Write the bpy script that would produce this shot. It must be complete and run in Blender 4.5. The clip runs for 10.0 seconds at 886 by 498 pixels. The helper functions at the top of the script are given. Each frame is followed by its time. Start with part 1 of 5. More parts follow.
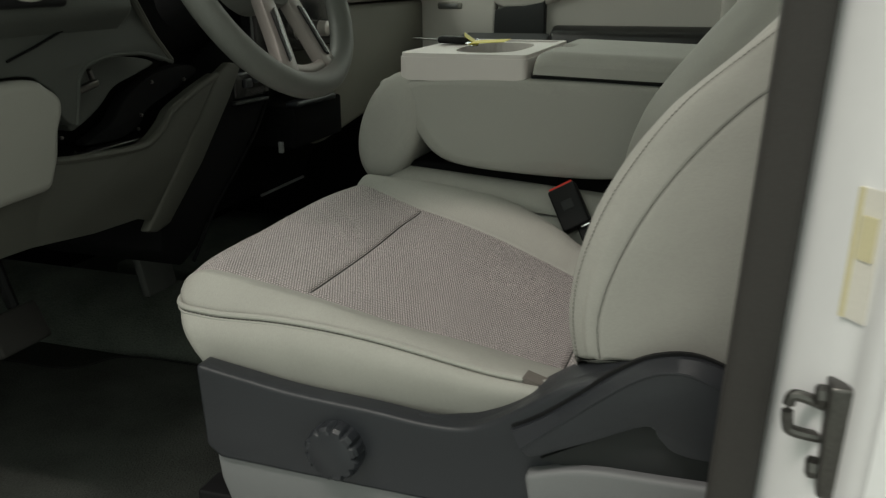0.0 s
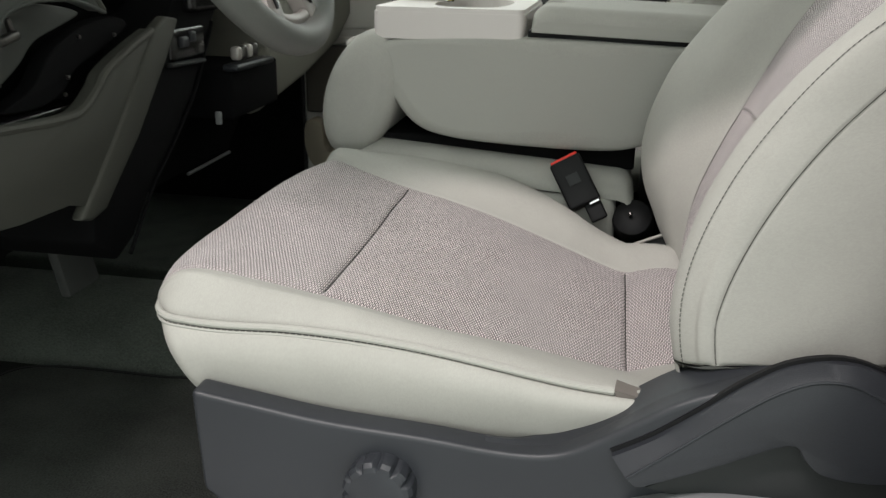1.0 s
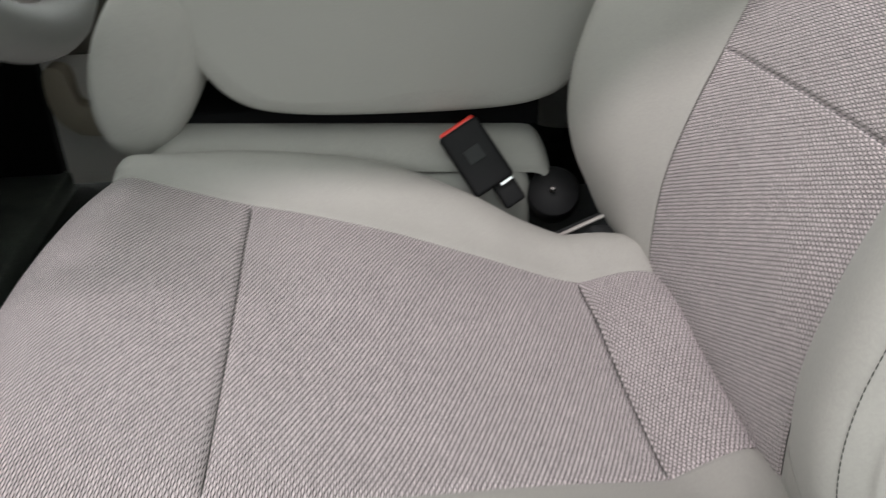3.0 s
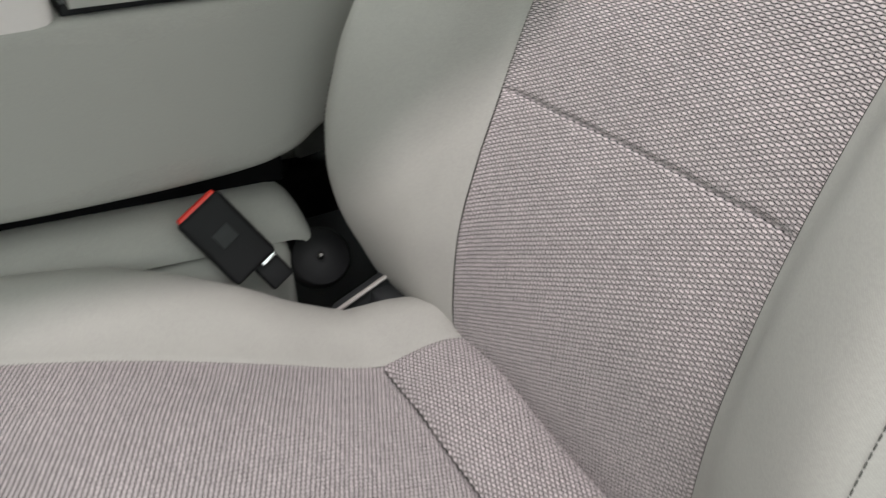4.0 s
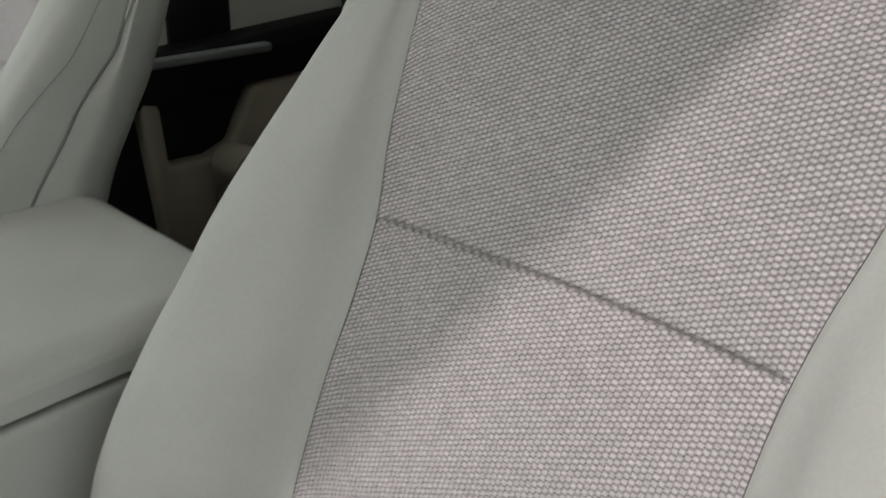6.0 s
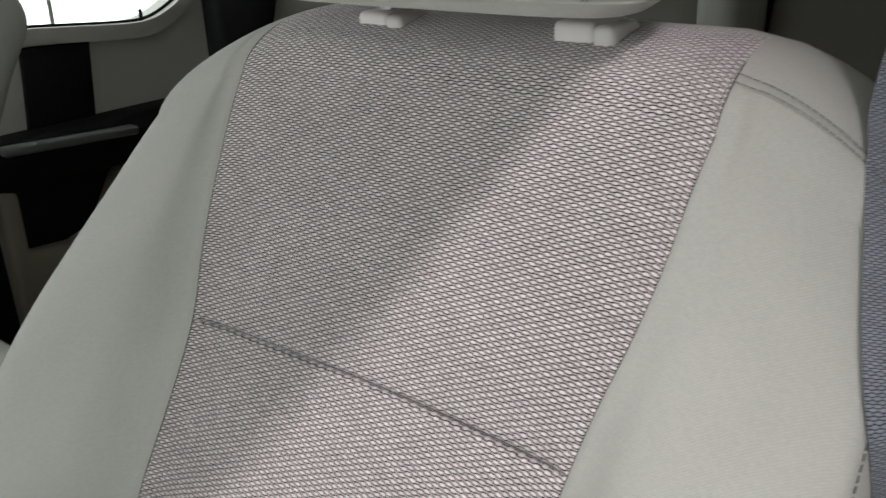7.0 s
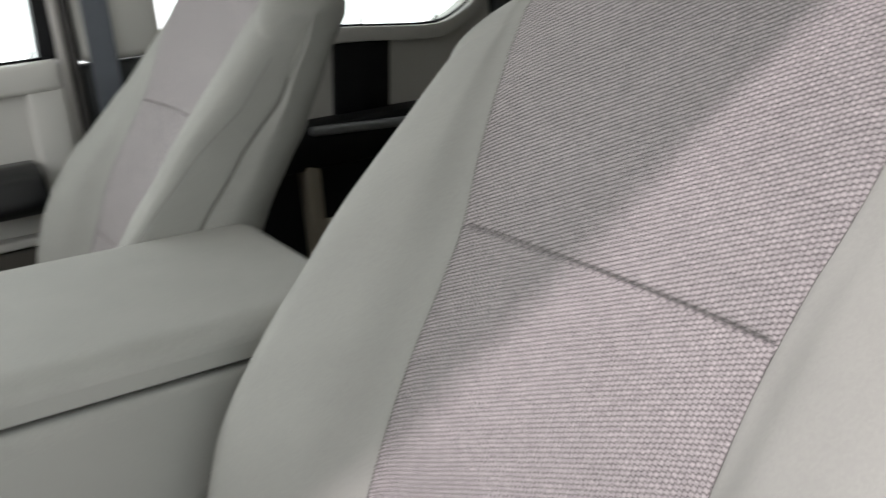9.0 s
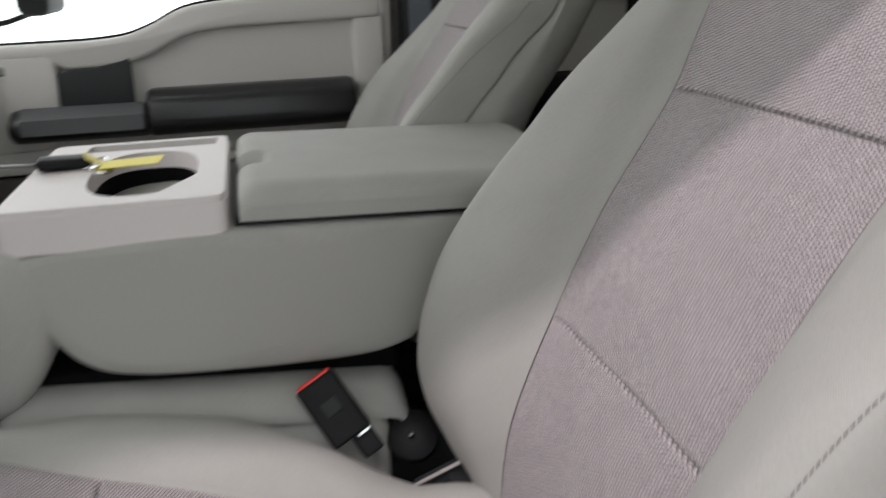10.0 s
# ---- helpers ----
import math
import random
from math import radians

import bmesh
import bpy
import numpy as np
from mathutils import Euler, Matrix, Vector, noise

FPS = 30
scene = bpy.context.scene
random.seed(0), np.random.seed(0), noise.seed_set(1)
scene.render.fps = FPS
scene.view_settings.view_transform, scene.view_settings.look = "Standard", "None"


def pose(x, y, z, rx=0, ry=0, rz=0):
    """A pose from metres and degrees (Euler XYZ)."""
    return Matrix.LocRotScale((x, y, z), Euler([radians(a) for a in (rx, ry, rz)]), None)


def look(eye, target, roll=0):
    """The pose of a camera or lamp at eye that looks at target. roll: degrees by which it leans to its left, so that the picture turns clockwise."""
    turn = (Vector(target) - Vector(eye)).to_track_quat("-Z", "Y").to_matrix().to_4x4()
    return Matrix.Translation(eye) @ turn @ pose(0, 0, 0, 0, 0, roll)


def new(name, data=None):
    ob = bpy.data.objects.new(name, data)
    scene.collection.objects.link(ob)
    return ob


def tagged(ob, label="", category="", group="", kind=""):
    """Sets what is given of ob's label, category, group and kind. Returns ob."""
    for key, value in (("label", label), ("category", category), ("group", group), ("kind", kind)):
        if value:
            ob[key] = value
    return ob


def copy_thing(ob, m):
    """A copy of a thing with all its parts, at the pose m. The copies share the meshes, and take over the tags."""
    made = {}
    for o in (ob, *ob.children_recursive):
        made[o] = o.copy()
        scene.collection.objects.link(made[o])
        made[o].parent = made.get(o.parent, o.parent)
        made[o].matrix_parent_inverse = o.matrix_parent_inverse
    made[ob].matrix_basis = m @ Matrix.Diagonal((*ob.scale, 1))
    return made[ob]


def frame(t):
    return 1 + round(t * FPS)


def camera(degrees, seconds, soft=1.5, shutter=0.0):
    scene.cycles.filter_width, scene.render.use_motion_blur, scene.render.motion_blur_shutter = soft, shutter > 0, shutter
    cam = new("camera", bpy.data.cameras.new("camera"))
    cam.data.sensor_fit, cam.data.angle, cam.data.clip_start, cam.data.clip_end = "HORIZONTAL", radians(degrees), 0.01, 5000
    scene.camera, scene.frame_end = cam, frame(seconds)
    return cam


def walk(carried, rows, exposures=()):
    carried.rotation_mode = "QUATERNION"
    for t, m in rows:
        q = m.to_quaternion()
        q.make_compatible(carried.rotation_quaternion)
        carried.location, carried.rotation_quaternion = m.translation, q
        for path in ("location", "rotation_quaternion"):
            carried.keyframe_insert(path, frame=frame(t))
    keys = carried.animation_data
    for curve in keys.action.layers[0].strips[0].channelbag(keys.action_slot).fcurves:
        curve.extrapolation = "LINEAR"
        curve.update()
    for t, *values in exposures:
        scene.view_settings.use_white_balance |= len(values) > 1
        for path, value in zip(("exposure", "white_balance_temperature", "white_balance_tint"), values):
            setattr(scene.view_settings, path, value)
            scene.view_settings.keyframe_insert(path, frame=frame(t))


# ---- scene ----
cam = camera(53.7, 10.0, soft=1.3, shutter=0.45)
PATH = [
    (0, (0.53, -1.053, 0.667), (-0.1, 0.748, 0.066), -0.4),
    (0.5, (0.386, -0.99, 0.641), (-0.087, 0.853, 0.023), 0.7),
    (1, (0.308, -0.936, 0.625), (-0.026, 0.924, -0.029), 1.0),
    (1.5, (0.239, -0.833, 0.594), (0.017, 1.024, -0.115), 1.0),
    (2, (0.178, -0.713, 0.583), (0.042, 1.13, -0.18), 1.0),
    (2.2, (0.168, -0.684, 0.587), (0.072, 1.151, -0.203), 1.0),
    (3.3, (0.138, -0.508, 0.665), (0.523, 1.203, -0.295), -2.6),
    (3.5, (0.121, -0.471, 0.671), (0.675, 1.187, -0.3), -2.3),
    (4, (0.124, -0.393, 0.678), (0.954, 1.124, -0.328), -2.3),
    (4.5, (0.146, -0.327, 0.721), (1.118, 1.075, -0.323), -2.3),
    (5, (0.173, -0.294, 0.774), (1.235, 1.067, -0.236), -3.4),
    (5.5, (0.204, -0.275, 0.848), (1.345, 1.045, -0.125), -3.4),
    (6, (0.243, -0.275, 0.887), (1.476, 1.023, -0.005), -2.9),
    (7.3, (0.286, -0.332, 0.909), (1.748, 0.817, 0.172), -2.0),
    (7.5, (0.275, -0.334, 0.912), (1.752, 0.805, 0.19), -1.8),
    (8, (0.225, -0.333, 0.919), (1.723, 0.783, 0.206), -1.3),
    (8.2, (0.208, -0.336, 0.9195), (1.694, 0.799, 0.2135), -1.5),
    (8.5, (0.199, -0.348, 0.912), (1.565, 0.932, 0.205), -3.0),
    (8.7, (0.204, -0.366, 0.89), (1.463, 1.0285, 0.204), -3.0),
    (9, (0.215, -0.402, 0.861), (1.223, 1.189, 0.188), -4.1),
    (9.5, (0.22, -0.474, 0.806), (0.936, 1.285, 0.179), -2.6),
    (9.8, (0.226, -0.506, 0.785), (0.754, 1.309, 0.15), -2.1),
    (10, (0.224, -0.552, 0.757), (0.622, 1.304, 0.129), -2.1),
]
walk(cam, [(t, look(eye, aim, roll)) for t, eye, aim, roll in PATH],
     exposures=[(0.0, -0.97, 7000, 4), (0.4, -0.42, 6900, 6), (0.9, -0.05, 6700, 10), (2.0, -0.14, 6500, 15), (3.5, -0.05, 6500, 13), (5.0, -0.04, 6500, 11), (6.0, -0.08, 6500, 11), (7.5, -0.06, 6450, 13), (8.2, -0.01, 6450, 14), (9.0, 0.07, 6450, 16), (9.5, -0.14, 6450, 17), (10.0, -0.24, 6450, 19)])

# ---- world and lights ----
world = bpy.data.worlds.new("world")
scene.world = world
world.use_nodes = True
world.node_tree.nodes["Background"].inputs[0].default_value = (0.90, 1.0, 0.955, 1)
world.node_tree.nodes["Background"].inputs[1].default_value = 1.85


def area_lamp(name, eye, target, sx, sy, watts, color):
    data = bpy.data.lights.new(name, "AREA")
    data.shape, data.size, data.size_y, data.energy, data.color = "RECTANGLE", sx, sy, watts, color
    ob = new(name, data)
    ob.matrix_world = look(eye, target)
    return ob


# the workshop's long row of ceiling tubes, beyond the open door
area_lamp("ceiling_lamp", (-0.9, -2.55, 4.55), (-0.9, 0.0, 0.5), 2.6, 0.14, 190, (1.0, 0.91, 0.925))
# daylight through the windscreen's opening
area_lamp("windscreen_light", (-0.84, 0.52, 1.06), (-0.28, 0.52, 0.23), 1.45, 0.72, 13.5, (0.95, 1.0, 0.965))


# ---- materials ----
def material(name, color, rough=0.6, metal=0.0, vary=0.06, grain=400.0, bump=0.1, stain=4.0, spec=0.5, coat=0.0, dist=0.0006):
    """A painted, moulded or covered surface: colour with broad and fine variation, and a fine relief."""
    m = bpy.data.materials.new(name)
    m.use_nodes = True
    nt = m.node_tree
    bsdf = nt.nodes["Principled BSDF"]
    bsdf.inputs["Roughness"].default_value, bsdf.inputs["Metallic"].default_value = rough, metal
    bsdf.inputs["Specular IOR Level"].default_value = spec
    bsdf.inputs["Coat Weight"].default_value = coat
    tc = nt.nodes.new("ShaderNodeTexCoord")
    broad, fine = nt.nodes.new("ShaderNodeTexNoise"), nt.nodes.new("ShaderNodeTexNoise")
    broad.inputs["Scale"].default_value, fine.inputs["Scale"].default_value = stain, grain
    broad.inputs["Detail"].default_value = 4
    for n in (broad, fine):
        nt.links.new(tc.outputs["Object"], n.inputs["Vector"])
    add = nt.nodes.new("ShaderNodeMath")
    add.operation = "ADD"
    nt.links.new(broad.outputs["Fac"], add.inputs[0]), nt.links.new(fine.outputs["Fac"], add.inputs[1])
    ramp = nt.nodes.new("ShaderNodeMapRange")
    ramp.inputs[1].default_value, ramp.inputs[2].default_value = 0.6, 1.4
    ramp.inputs[3].default_value, ramp.inputs[4].default_value = 1 - vary, 1 + vary
    nt.links.new(add.outputs[0], ramp.inputs[0])
    mul = nt.nodes.new("ShaderNodeVectorMath")
    mul.operation = "SCALE"
    mul.inputs[0].default_value = color
    nt.links.new(ramp.outputs[0], mul.inputs["Scale"])
    nt.links.new(mul.outputs[0], bsdf.inputs["Base Color"])
    if bump:
        b = nt.nodes.new("ShaderNodeBump")
        b.inputs["Strength"].default_value, b.inputs["Distance"].default_value = bump, dist
        nt.links.new(fine.outputs["Fac"], b.inputs["Height"])
        nt.links.new(b.outputs[0], bsdf.inputs["Normal"])
    return m


def woven_material(name, light, dark, pitch_u, pitch_v, square=0.20, bar=0.62, vary=0.10, rough=0.8, dist=0.0010, depth=1.0, sheen=0.3):
    """Cloth of short bright floats in staggered rows, joined by thinner threads over a dark ground, in metres of the UV map."""
    m = bpy.data.materials.new(name)
    m.use_nodes = True
    nt = m.node_tree
    bsdf = nt.nodes["Principled BSDF"]
    bsdf.inputs["Roughness"].default_value = rough
    bsdf.inputs["Specular IOR Level"].default_value = 0.25
    bsdf.inputs["Sheen Weight"].default_value = sheen
    bsdf.inputs["Sheen Roughness"].default_value = 0.35
    uv = nt.nodes.new("ShaderNodeUVMap")
    scale = nt.nodes.new("ShaderNodeVectorMath")
    scale.operation = "SCALE"
    scale.inputs["Scale"].default_value = 100
    nt.links.new(uv.outputs[0], scale.inputs[0])
    # the threads run a little unevenly
    wobble = nt.nodes.new("ShaderNodeTexNoise")
    wobble.inputs["Scale"].default_value = 1.3
    nt.links.new(scale.outputs[0], wobble.inputs["Vector"])
    lean = nt.nodes.new("ShaderNodeVectorMath")
    lean.operation = "MULTIPLY_ADD"
    lean.inputs[1].default_value = (0.12, 0.12, 0.0)
    nt.links.new(wobble.outputs["Color"], lean.inputs[0]), nt.links.new(scale.outputs[0], lean.inputs[2])
    parts = nt.nodes.new("ShaderNodeSeparateXYZ")
    nt.links.new(lean.outputs[0], parts.inputs[0])

    def calc(op, a, b=None, c=None):
        n = nt.nodes.new("ShaderNodeMath")
        n.operation = op
        for slot, value in enumerate((a, b, c)):
            if value is None:
                continue
            if isinstance(value, (int, float)):
                n.inputs[slot].default_value = value
            else:
                nt.links.new(value, n.inputs[slot])
        return n.outputs[0]

    def step(x, a, b):
        n = nt.nodes.new("ShaderNodeMapRange")
        n.interpolation_type = "SMOOTHSTEP"
        n.inputs[1].default_value, n.inputs[2].default_value = a, b
        nt.links.new(x, n.inputs[0])
        return n.outputs[0]

    v = calc("DIVIDE", parts.outputs[1], pitch_v * 100)
    row = calc("FLOOR", v)
    shift = calc("MULTIPLY", calc("FLOORED_MODULO", row, 2), 0.5)
    u = calc("ADD", calc("DIVIDE", parts.outputs[0], pitch_u * 100), shift)
    fu = calc("ABSOLUTE", calc("SUBTRACT", calc("FRACT", u), 0.5))
    fv = calc("ABSOLUTE", calc("SUBTRACT", calc("FRACT", v), 0.5))
    # a float swells in the middle and thins to a dimmer thread at its ends
    swell = step(fu, square + 0.10, square - 0.08)
    half = calc("MULTIPLY_ADD", swell, 0.25, 0.20)
    body = calc("SUBTRACT", 1.0, step(calc("SUBTRACT", fv, half), -0.10, 0.08))
    dot = calc("MULTIPLY", body, calc("MULTIPLY_ADD", swell, 1 - bar, bar))
    cell = nt.nodes.new("ShaderNodeTexWhiteNoise")
    cell.noise_dimensions = "2D"
    both = nt.nodes.new("ShaderNodeCombineXYZ")
    nt.links.new(calc("FLOOR", u), both.inputs[0]), nt.links.new(row, both.inputs[1])
    nt.links.new(both.outputs[0], cell.inputs["Vector"])
    tone = calc("MULTIPLY_ADD", cell.outputs["Value"], 2 * vary, 1 - vary)
    broad = nt.nodes.new("ShaderNodeTexNoise")
    broad.inputs["Scale"].default_value = 0.12
    nt.links.new(scale.outputs[0], broad.inputs["Vector"])
    tone = calc("MULTIPLY", tone, calc("MULTIPLY_ADD", broad.outputs["Fac"], 0.2, 0.9))
    mix = nt.nodes.new("ShaderNodeMix")
    mix.data_type = "RGBA"
    mix.inputs[6].default_value, mix.inputs[7].default_value = (*dark, 1), (*light, 1)
    nt.links.new(dot, mix.inputs[0])
    lit = nt.nodes.new("ShaderNodeVectorMath")
    lit.operation = "SCALE"
    nt.links.new(mix.outputs[2], lit.inputs[0]), nt.links.new(tone, lit.inputs["Scale"])
    nt.links.new(lit.outputs[0], bsdf.inputs["Base Color"])
    b = nt.nodes.new("ShaderNodeBump")
    b.inputs["Strength"].default_value, b.inputs["Distance"].default_value = 0.6 * depth, dist
    nt.links.new(dot, b.inputs["Height"])
    nt.links.new(b.outputs[0], bsdf.inputs["Normal"])
    return m


STONE = (0.376, 0.372, 0.345)
cloth = material("stone_cloth", STONE, rough=0.72, vary=0.05, grain=900, bump=0.25, stain=5, spec=0.3, dist=0.0005)
cloth_knit = woven_material("stone_knit", (0.395, 0.389, 0.362), (0.352, 0.346, 0.321), 0.0016, 0.0008, square=0.22, bar=0.7, vary=0.04, rough=0.74, dist=0.0002, depth=0.35, sheen=0.08)
weave = woven_material("woven_cloth", (0.67, 0.605, 0.607), (0.014, 0.0125, 0.013), 0.0074, 0.00172, bar=0.72)
thread = material("thread", (0.085, 0.085, 0.078), rough=0.8, vary=0.05, grain=2000)
thread_soft = material("pale_thread", (0.17, 0.165, 0.15), rough=0.8, vary=0.05, grain=2000)
seam_dark = material("seam_shadow", (0.05, 0.05, 0.045), rough=0.9)
trim_stone = material("stone_trim", (0.57, 0.55, 0.52), rough=0.55, vary=0.04, grain=1500, bump=0.3, dist=0.0004)
trim_mid = material("grey_end_trim", (0.24, 0.235, 0.215), rough=0.6, vary=0.05, grain=1300, bump=0.3, dist=0.0004)
# grey dash trim, darkened for the shade on the passenger side
trim_glove = material("shaded_glove_trim", (0.18, 0.174, 0.15), rough=0.65, spec=0.3, vary=0.06, grain=1300, bump=0.3, dist=0.0004)
# the end cap's grey trim again, with the dash's shade put into its colour
trim_dim = material("shaded_dash_trim", (0.056, 0.056, 0.048), rough=0.65, spec=0.25, vary=0.06, grain=1300, bump=0.3, dist=0.0004)
trim_pink = material("tray_plastic", (0.66, 0.615, 0.60), rough=0.5, vary=0.04, grain=1200, bump=0.2, dist=0.0003)
slate = material("slate_plastic", (0.024, 0.026, 0.031), rough=0.36, spec=0.38, vary=0.28, grain=1500, bump=0.45, dist=0.0004)
grip_grey = material("grip_plastic", (0.075, 0.077, 0.08), rough=0.45, vary=0.08, grain=1300, bump=0.3, dist=0.0003)
slate_light = material("grey_plastic", (0.17, 0.174, 0.18), rough=0.5, vary=0.08, grain=1300, bump=0.4, dist=0.0004)
# near-black without gloss: black parts, and deep shade in recesses and footwells
dull_black = material("dull_black_and_shade", (0.006, 0.006, 0.0065), rough=0.85, spec=0.06, vary=0.1, grain=900, bump=0.2)
fold_cloth = material("inner_fold_cloth", (0.14, 0.123, 0.112), rough=0.85, vary=0.1, grain=900, bump=0.3)
black = material("black_plastic", (0.010, 0.010, 0.011), rough=0.55, spec=0.2, vary=0.1, grain=900, bump=0.2)
charcoal = material("charcoal_plastic", (0.028, 0.030, 0.031), rough=0.55, spec=0.25, vary=0.1, grain=900, bump=0.3)
satin_black = material("satin_black", (0.014, 0.014, 0.015), rough=0.32, spec=0.5, vary=0.1, grain=900, bump=0.15)
gloss_black = material("gloss_black", (0.01, 0.01, 0.011), rough=0.15, vary=0.05, bump=0)
carpet = material("carpet", (0.026, 0.029, 0.026), rough=0.95, vary=0.5, grain=260, bump=1.0, stain=7, spec=0.1, dist=0.004)
mat_carpet = material("floor_mat_pile", (0.055, 0.059, 0.054), rough=0.95, vary=0.45, grain=320, bump=1.0, stain=9, spec=0.1, dist=0.004)
leather_black = material("wheel_cover", (0.088, 0.092, 0.085), rough=0.55, vary=0.1, grain=700, bump=0.4, dist=0.0004)
spoke_grey = material("spoke_paint", (0.21, 0.19, 0.18), rough=0.4, metal=0.3, vary=0.05, bump=0)
tunnel_carpet = material("footwell_carpet", (0.10, 0.112, 0.10), rough=0.95, vary=0.45, grain=300, bump=1.0, stain=9, spec=0.1, dist=0.004)
# brownish trim low on the far door, shade included in its colour
dim_brown = material("shaded_brown_trim", (0.11, 0.10, 0.088), rough=0.8, spec=0.15, vary=0.1, grain=800, bump=0.3)
silver = material("silver_paint", (0.45, 0.42, 0.40), rough=0.35, metal=0.4, vary=0.05, bump=0)
chrome = material("chrome", (0.7, 0.7, 0.72), rough=0.15, metal=1.0, vary=0.03, bump=0)
pedal_grey = material("pedal_rubber", (0.05, 0.052, 0.05), rough=0.7, vary=0.1, grain=500, bump=0.3)
steel = material("dark_steel", (0.12, 0.115, 0.11), rough=0.3, metal=0.9, vary=0.2, grain=300, bump=0.1)
white_paint = material("white_paint", (0.87, 0.87, 0.89), rough=0.25, vary=0.015, grain=60, bump=0.0, coat=0.3)
rubber = material("rubber_seal", (0.035, 0.032, 0.03), rough=0.75, vary=0.15, grain=500, bump=0.3)
red = material("red_plastic", (0.75, 0.03, 0.015), rough=0.35, vary=0.05, bump=0)
yellow = material("yellow_tag", (0.72, 0.62, 0.08), rough=0.5, vary=0.05, bump=0)
label_white = material("label_paper", (0.75, 0.72, 0.66), rough=0.5, vary=0.05, bump=0)
label_yellow = material("label_yellow", (0.68, 0.62, 0.40), rough=0.5, vary=0.05, bump=0)
cowl_grey = material("dark_cowl_plastic", (0.055, 0.059, 0.054), rough=0.6, spec=0.25, vary=0.1, grain=900, bump=0.3)
pocket_tan = material("pocket_plastic", (0.33, 0.29, 0.23), rough=0.65, vary=0.08, grain=800, bump=0.3)
tan = material("tan_trim", (0.095, 0.088, 0.072), rough=0.7, vary=0.08, grain=800, bump=0.3)
belt_cloth = woven_material("belt_webbing", (0.21, 0.226, 0.262), (0.035, 0.038, 0.047), 0.0040, 0.00125, square=0.26, bar=0.78, rough=0.5, dist=0.0005)
headliner = material("headliner", (0.62, 0.61, 0.57), rough=0.9, vary=0.05, grain=600, bump=0.3)


def glass_material():
    m = bpy.data.materials.new("window_glass")
    m.use_nodes = True
    bsdf = m.node_tree.nodes["Principled BSDF"]
    bsdf.inputs["Transmission Weight"].default_value, bsdf.inputs["Roughness"].default_value = 1.0, 0.02
    bsdf.inputs["IOR"].default_value = 1.01
    bsdf.inputs["Base Color"].default_value = (0.95, 1.0, 0.98, 1)
    return m


def glow_material(name, color, strength):
    m = bpy.data.materials.new(name)
    m.use_nodes = True
    nt = m.node_tree
    nt.nodes.remove(nt.nodes["Principled BSDF"])
    e = nt.nodes.new("ShaderNodeEmission")
    e.inputs[0].default_value, e.inputs[1].default_value = (*color, 1), strength
    nt.links.new(e.outputs[0], nt.nodes["Material Output"].inputs[0])
    return m


glass = glass_material()
outside = glow_material("bright_outside", (0.95, 1.0, 0.97), 2.6)


# ---- building helpers ----
def curve(xs, ys):
    """A smooth function through a few points (cubic Hermite), level beyond its ends."""
    xs, ys = np.array(xs, float), np.array(ys, float)
    d = np.gradient(ys, xs)

    def f(x):
        x = min(max(x, xs[0]), xs[-1])
        n = min(max(int(np.searchsorted(xs, x)) - 1, 0), len(xs) - 2)
        h = xs[n + 1] - xs[n]
        t = (x - xs[n]) / h
        return float((2 * t**3 - 3 * t**2 + 1) * ys[n] + (t**3 - 2 * t**2 + t) * h * d[n]
                     + (-2 * t**3 + 3 * t**2) * ys[n + 1] + (t**3 - t**2) * h * d[n + 1])
    return f


def link(name, me, mat, parent=None, label="", smooth=True):
    if mat:
        me.materials.append(mat)
    if smooth:
        me.shade_smooth()
    ob = new(name, me)
    if parent:
        ob.parent = parent
    if label:
        ob["label"] = label
    return ob


def part(name, bm, mat, parent=None, label="", smooth=False, angle=35):
    """Links a bmesh as one mesh object under a thing or a part; edges sharper than the angle stay sharp."""
    bmesh.ops.recalc_face_normals(bm, faces=bm.faces)
    for e in bm.edges:
        e.smooth = not (len(e.link_faces) == 2 and e.calc_face_angle(0) > radians(angle))
    for f in bm.faces:
        f.smooth = True
    me = bpy.data.meshes.new(name)
    bm.to_mesh(me)
    bm.free()
    return link(name, me, mat, parent, label, smooth=False)


def thing(name, label, category, group="", kind="", at=(0, 0, 0)):
    ob = new(name)
    ob.location = at
    ob.empty_display_size = 0.05
    return tagged(ob, label, category, group, kind)


def rbox(x0, x1, y0, y1, z0, z1, r=0.004, seg=3):
    bm = bmesh.new()
    bmesh.ops.create_cube(bm, size=1)
    for v in bm.verts:
        v.co = Vector((x0 + (v.co.x + .5) * (x1 - x0), y0 + (v.co.y + .5) * (y1 - y0), z0 + (v.co.z + .5) * (z1 - z0)))
    r = min(r, 0.49 * min(abs(x1 - x0), abs(y1 - y0), abs(z1 - z0)))
    if r > 0:
        bmesh.ops.bevel(bm, geom=bm.edges[:] + bm.verts[:], offset=r, segments=seg, profile=0.5, affect="EDGES")
    return bm


def moved(bm, m):
    bmesh.ops.transform(bm, matrix=m, verts=bm.verts)
    return bm


def joined(*bms):
    out = bms[0]
    for b in bms[1:]:
        me = bpy.data.meshes.new("tmp")
        b.to_mesh(me)
        b.free()
        out.from_mesh(me)
        bpy.data.meshes.remove(me)
    return out


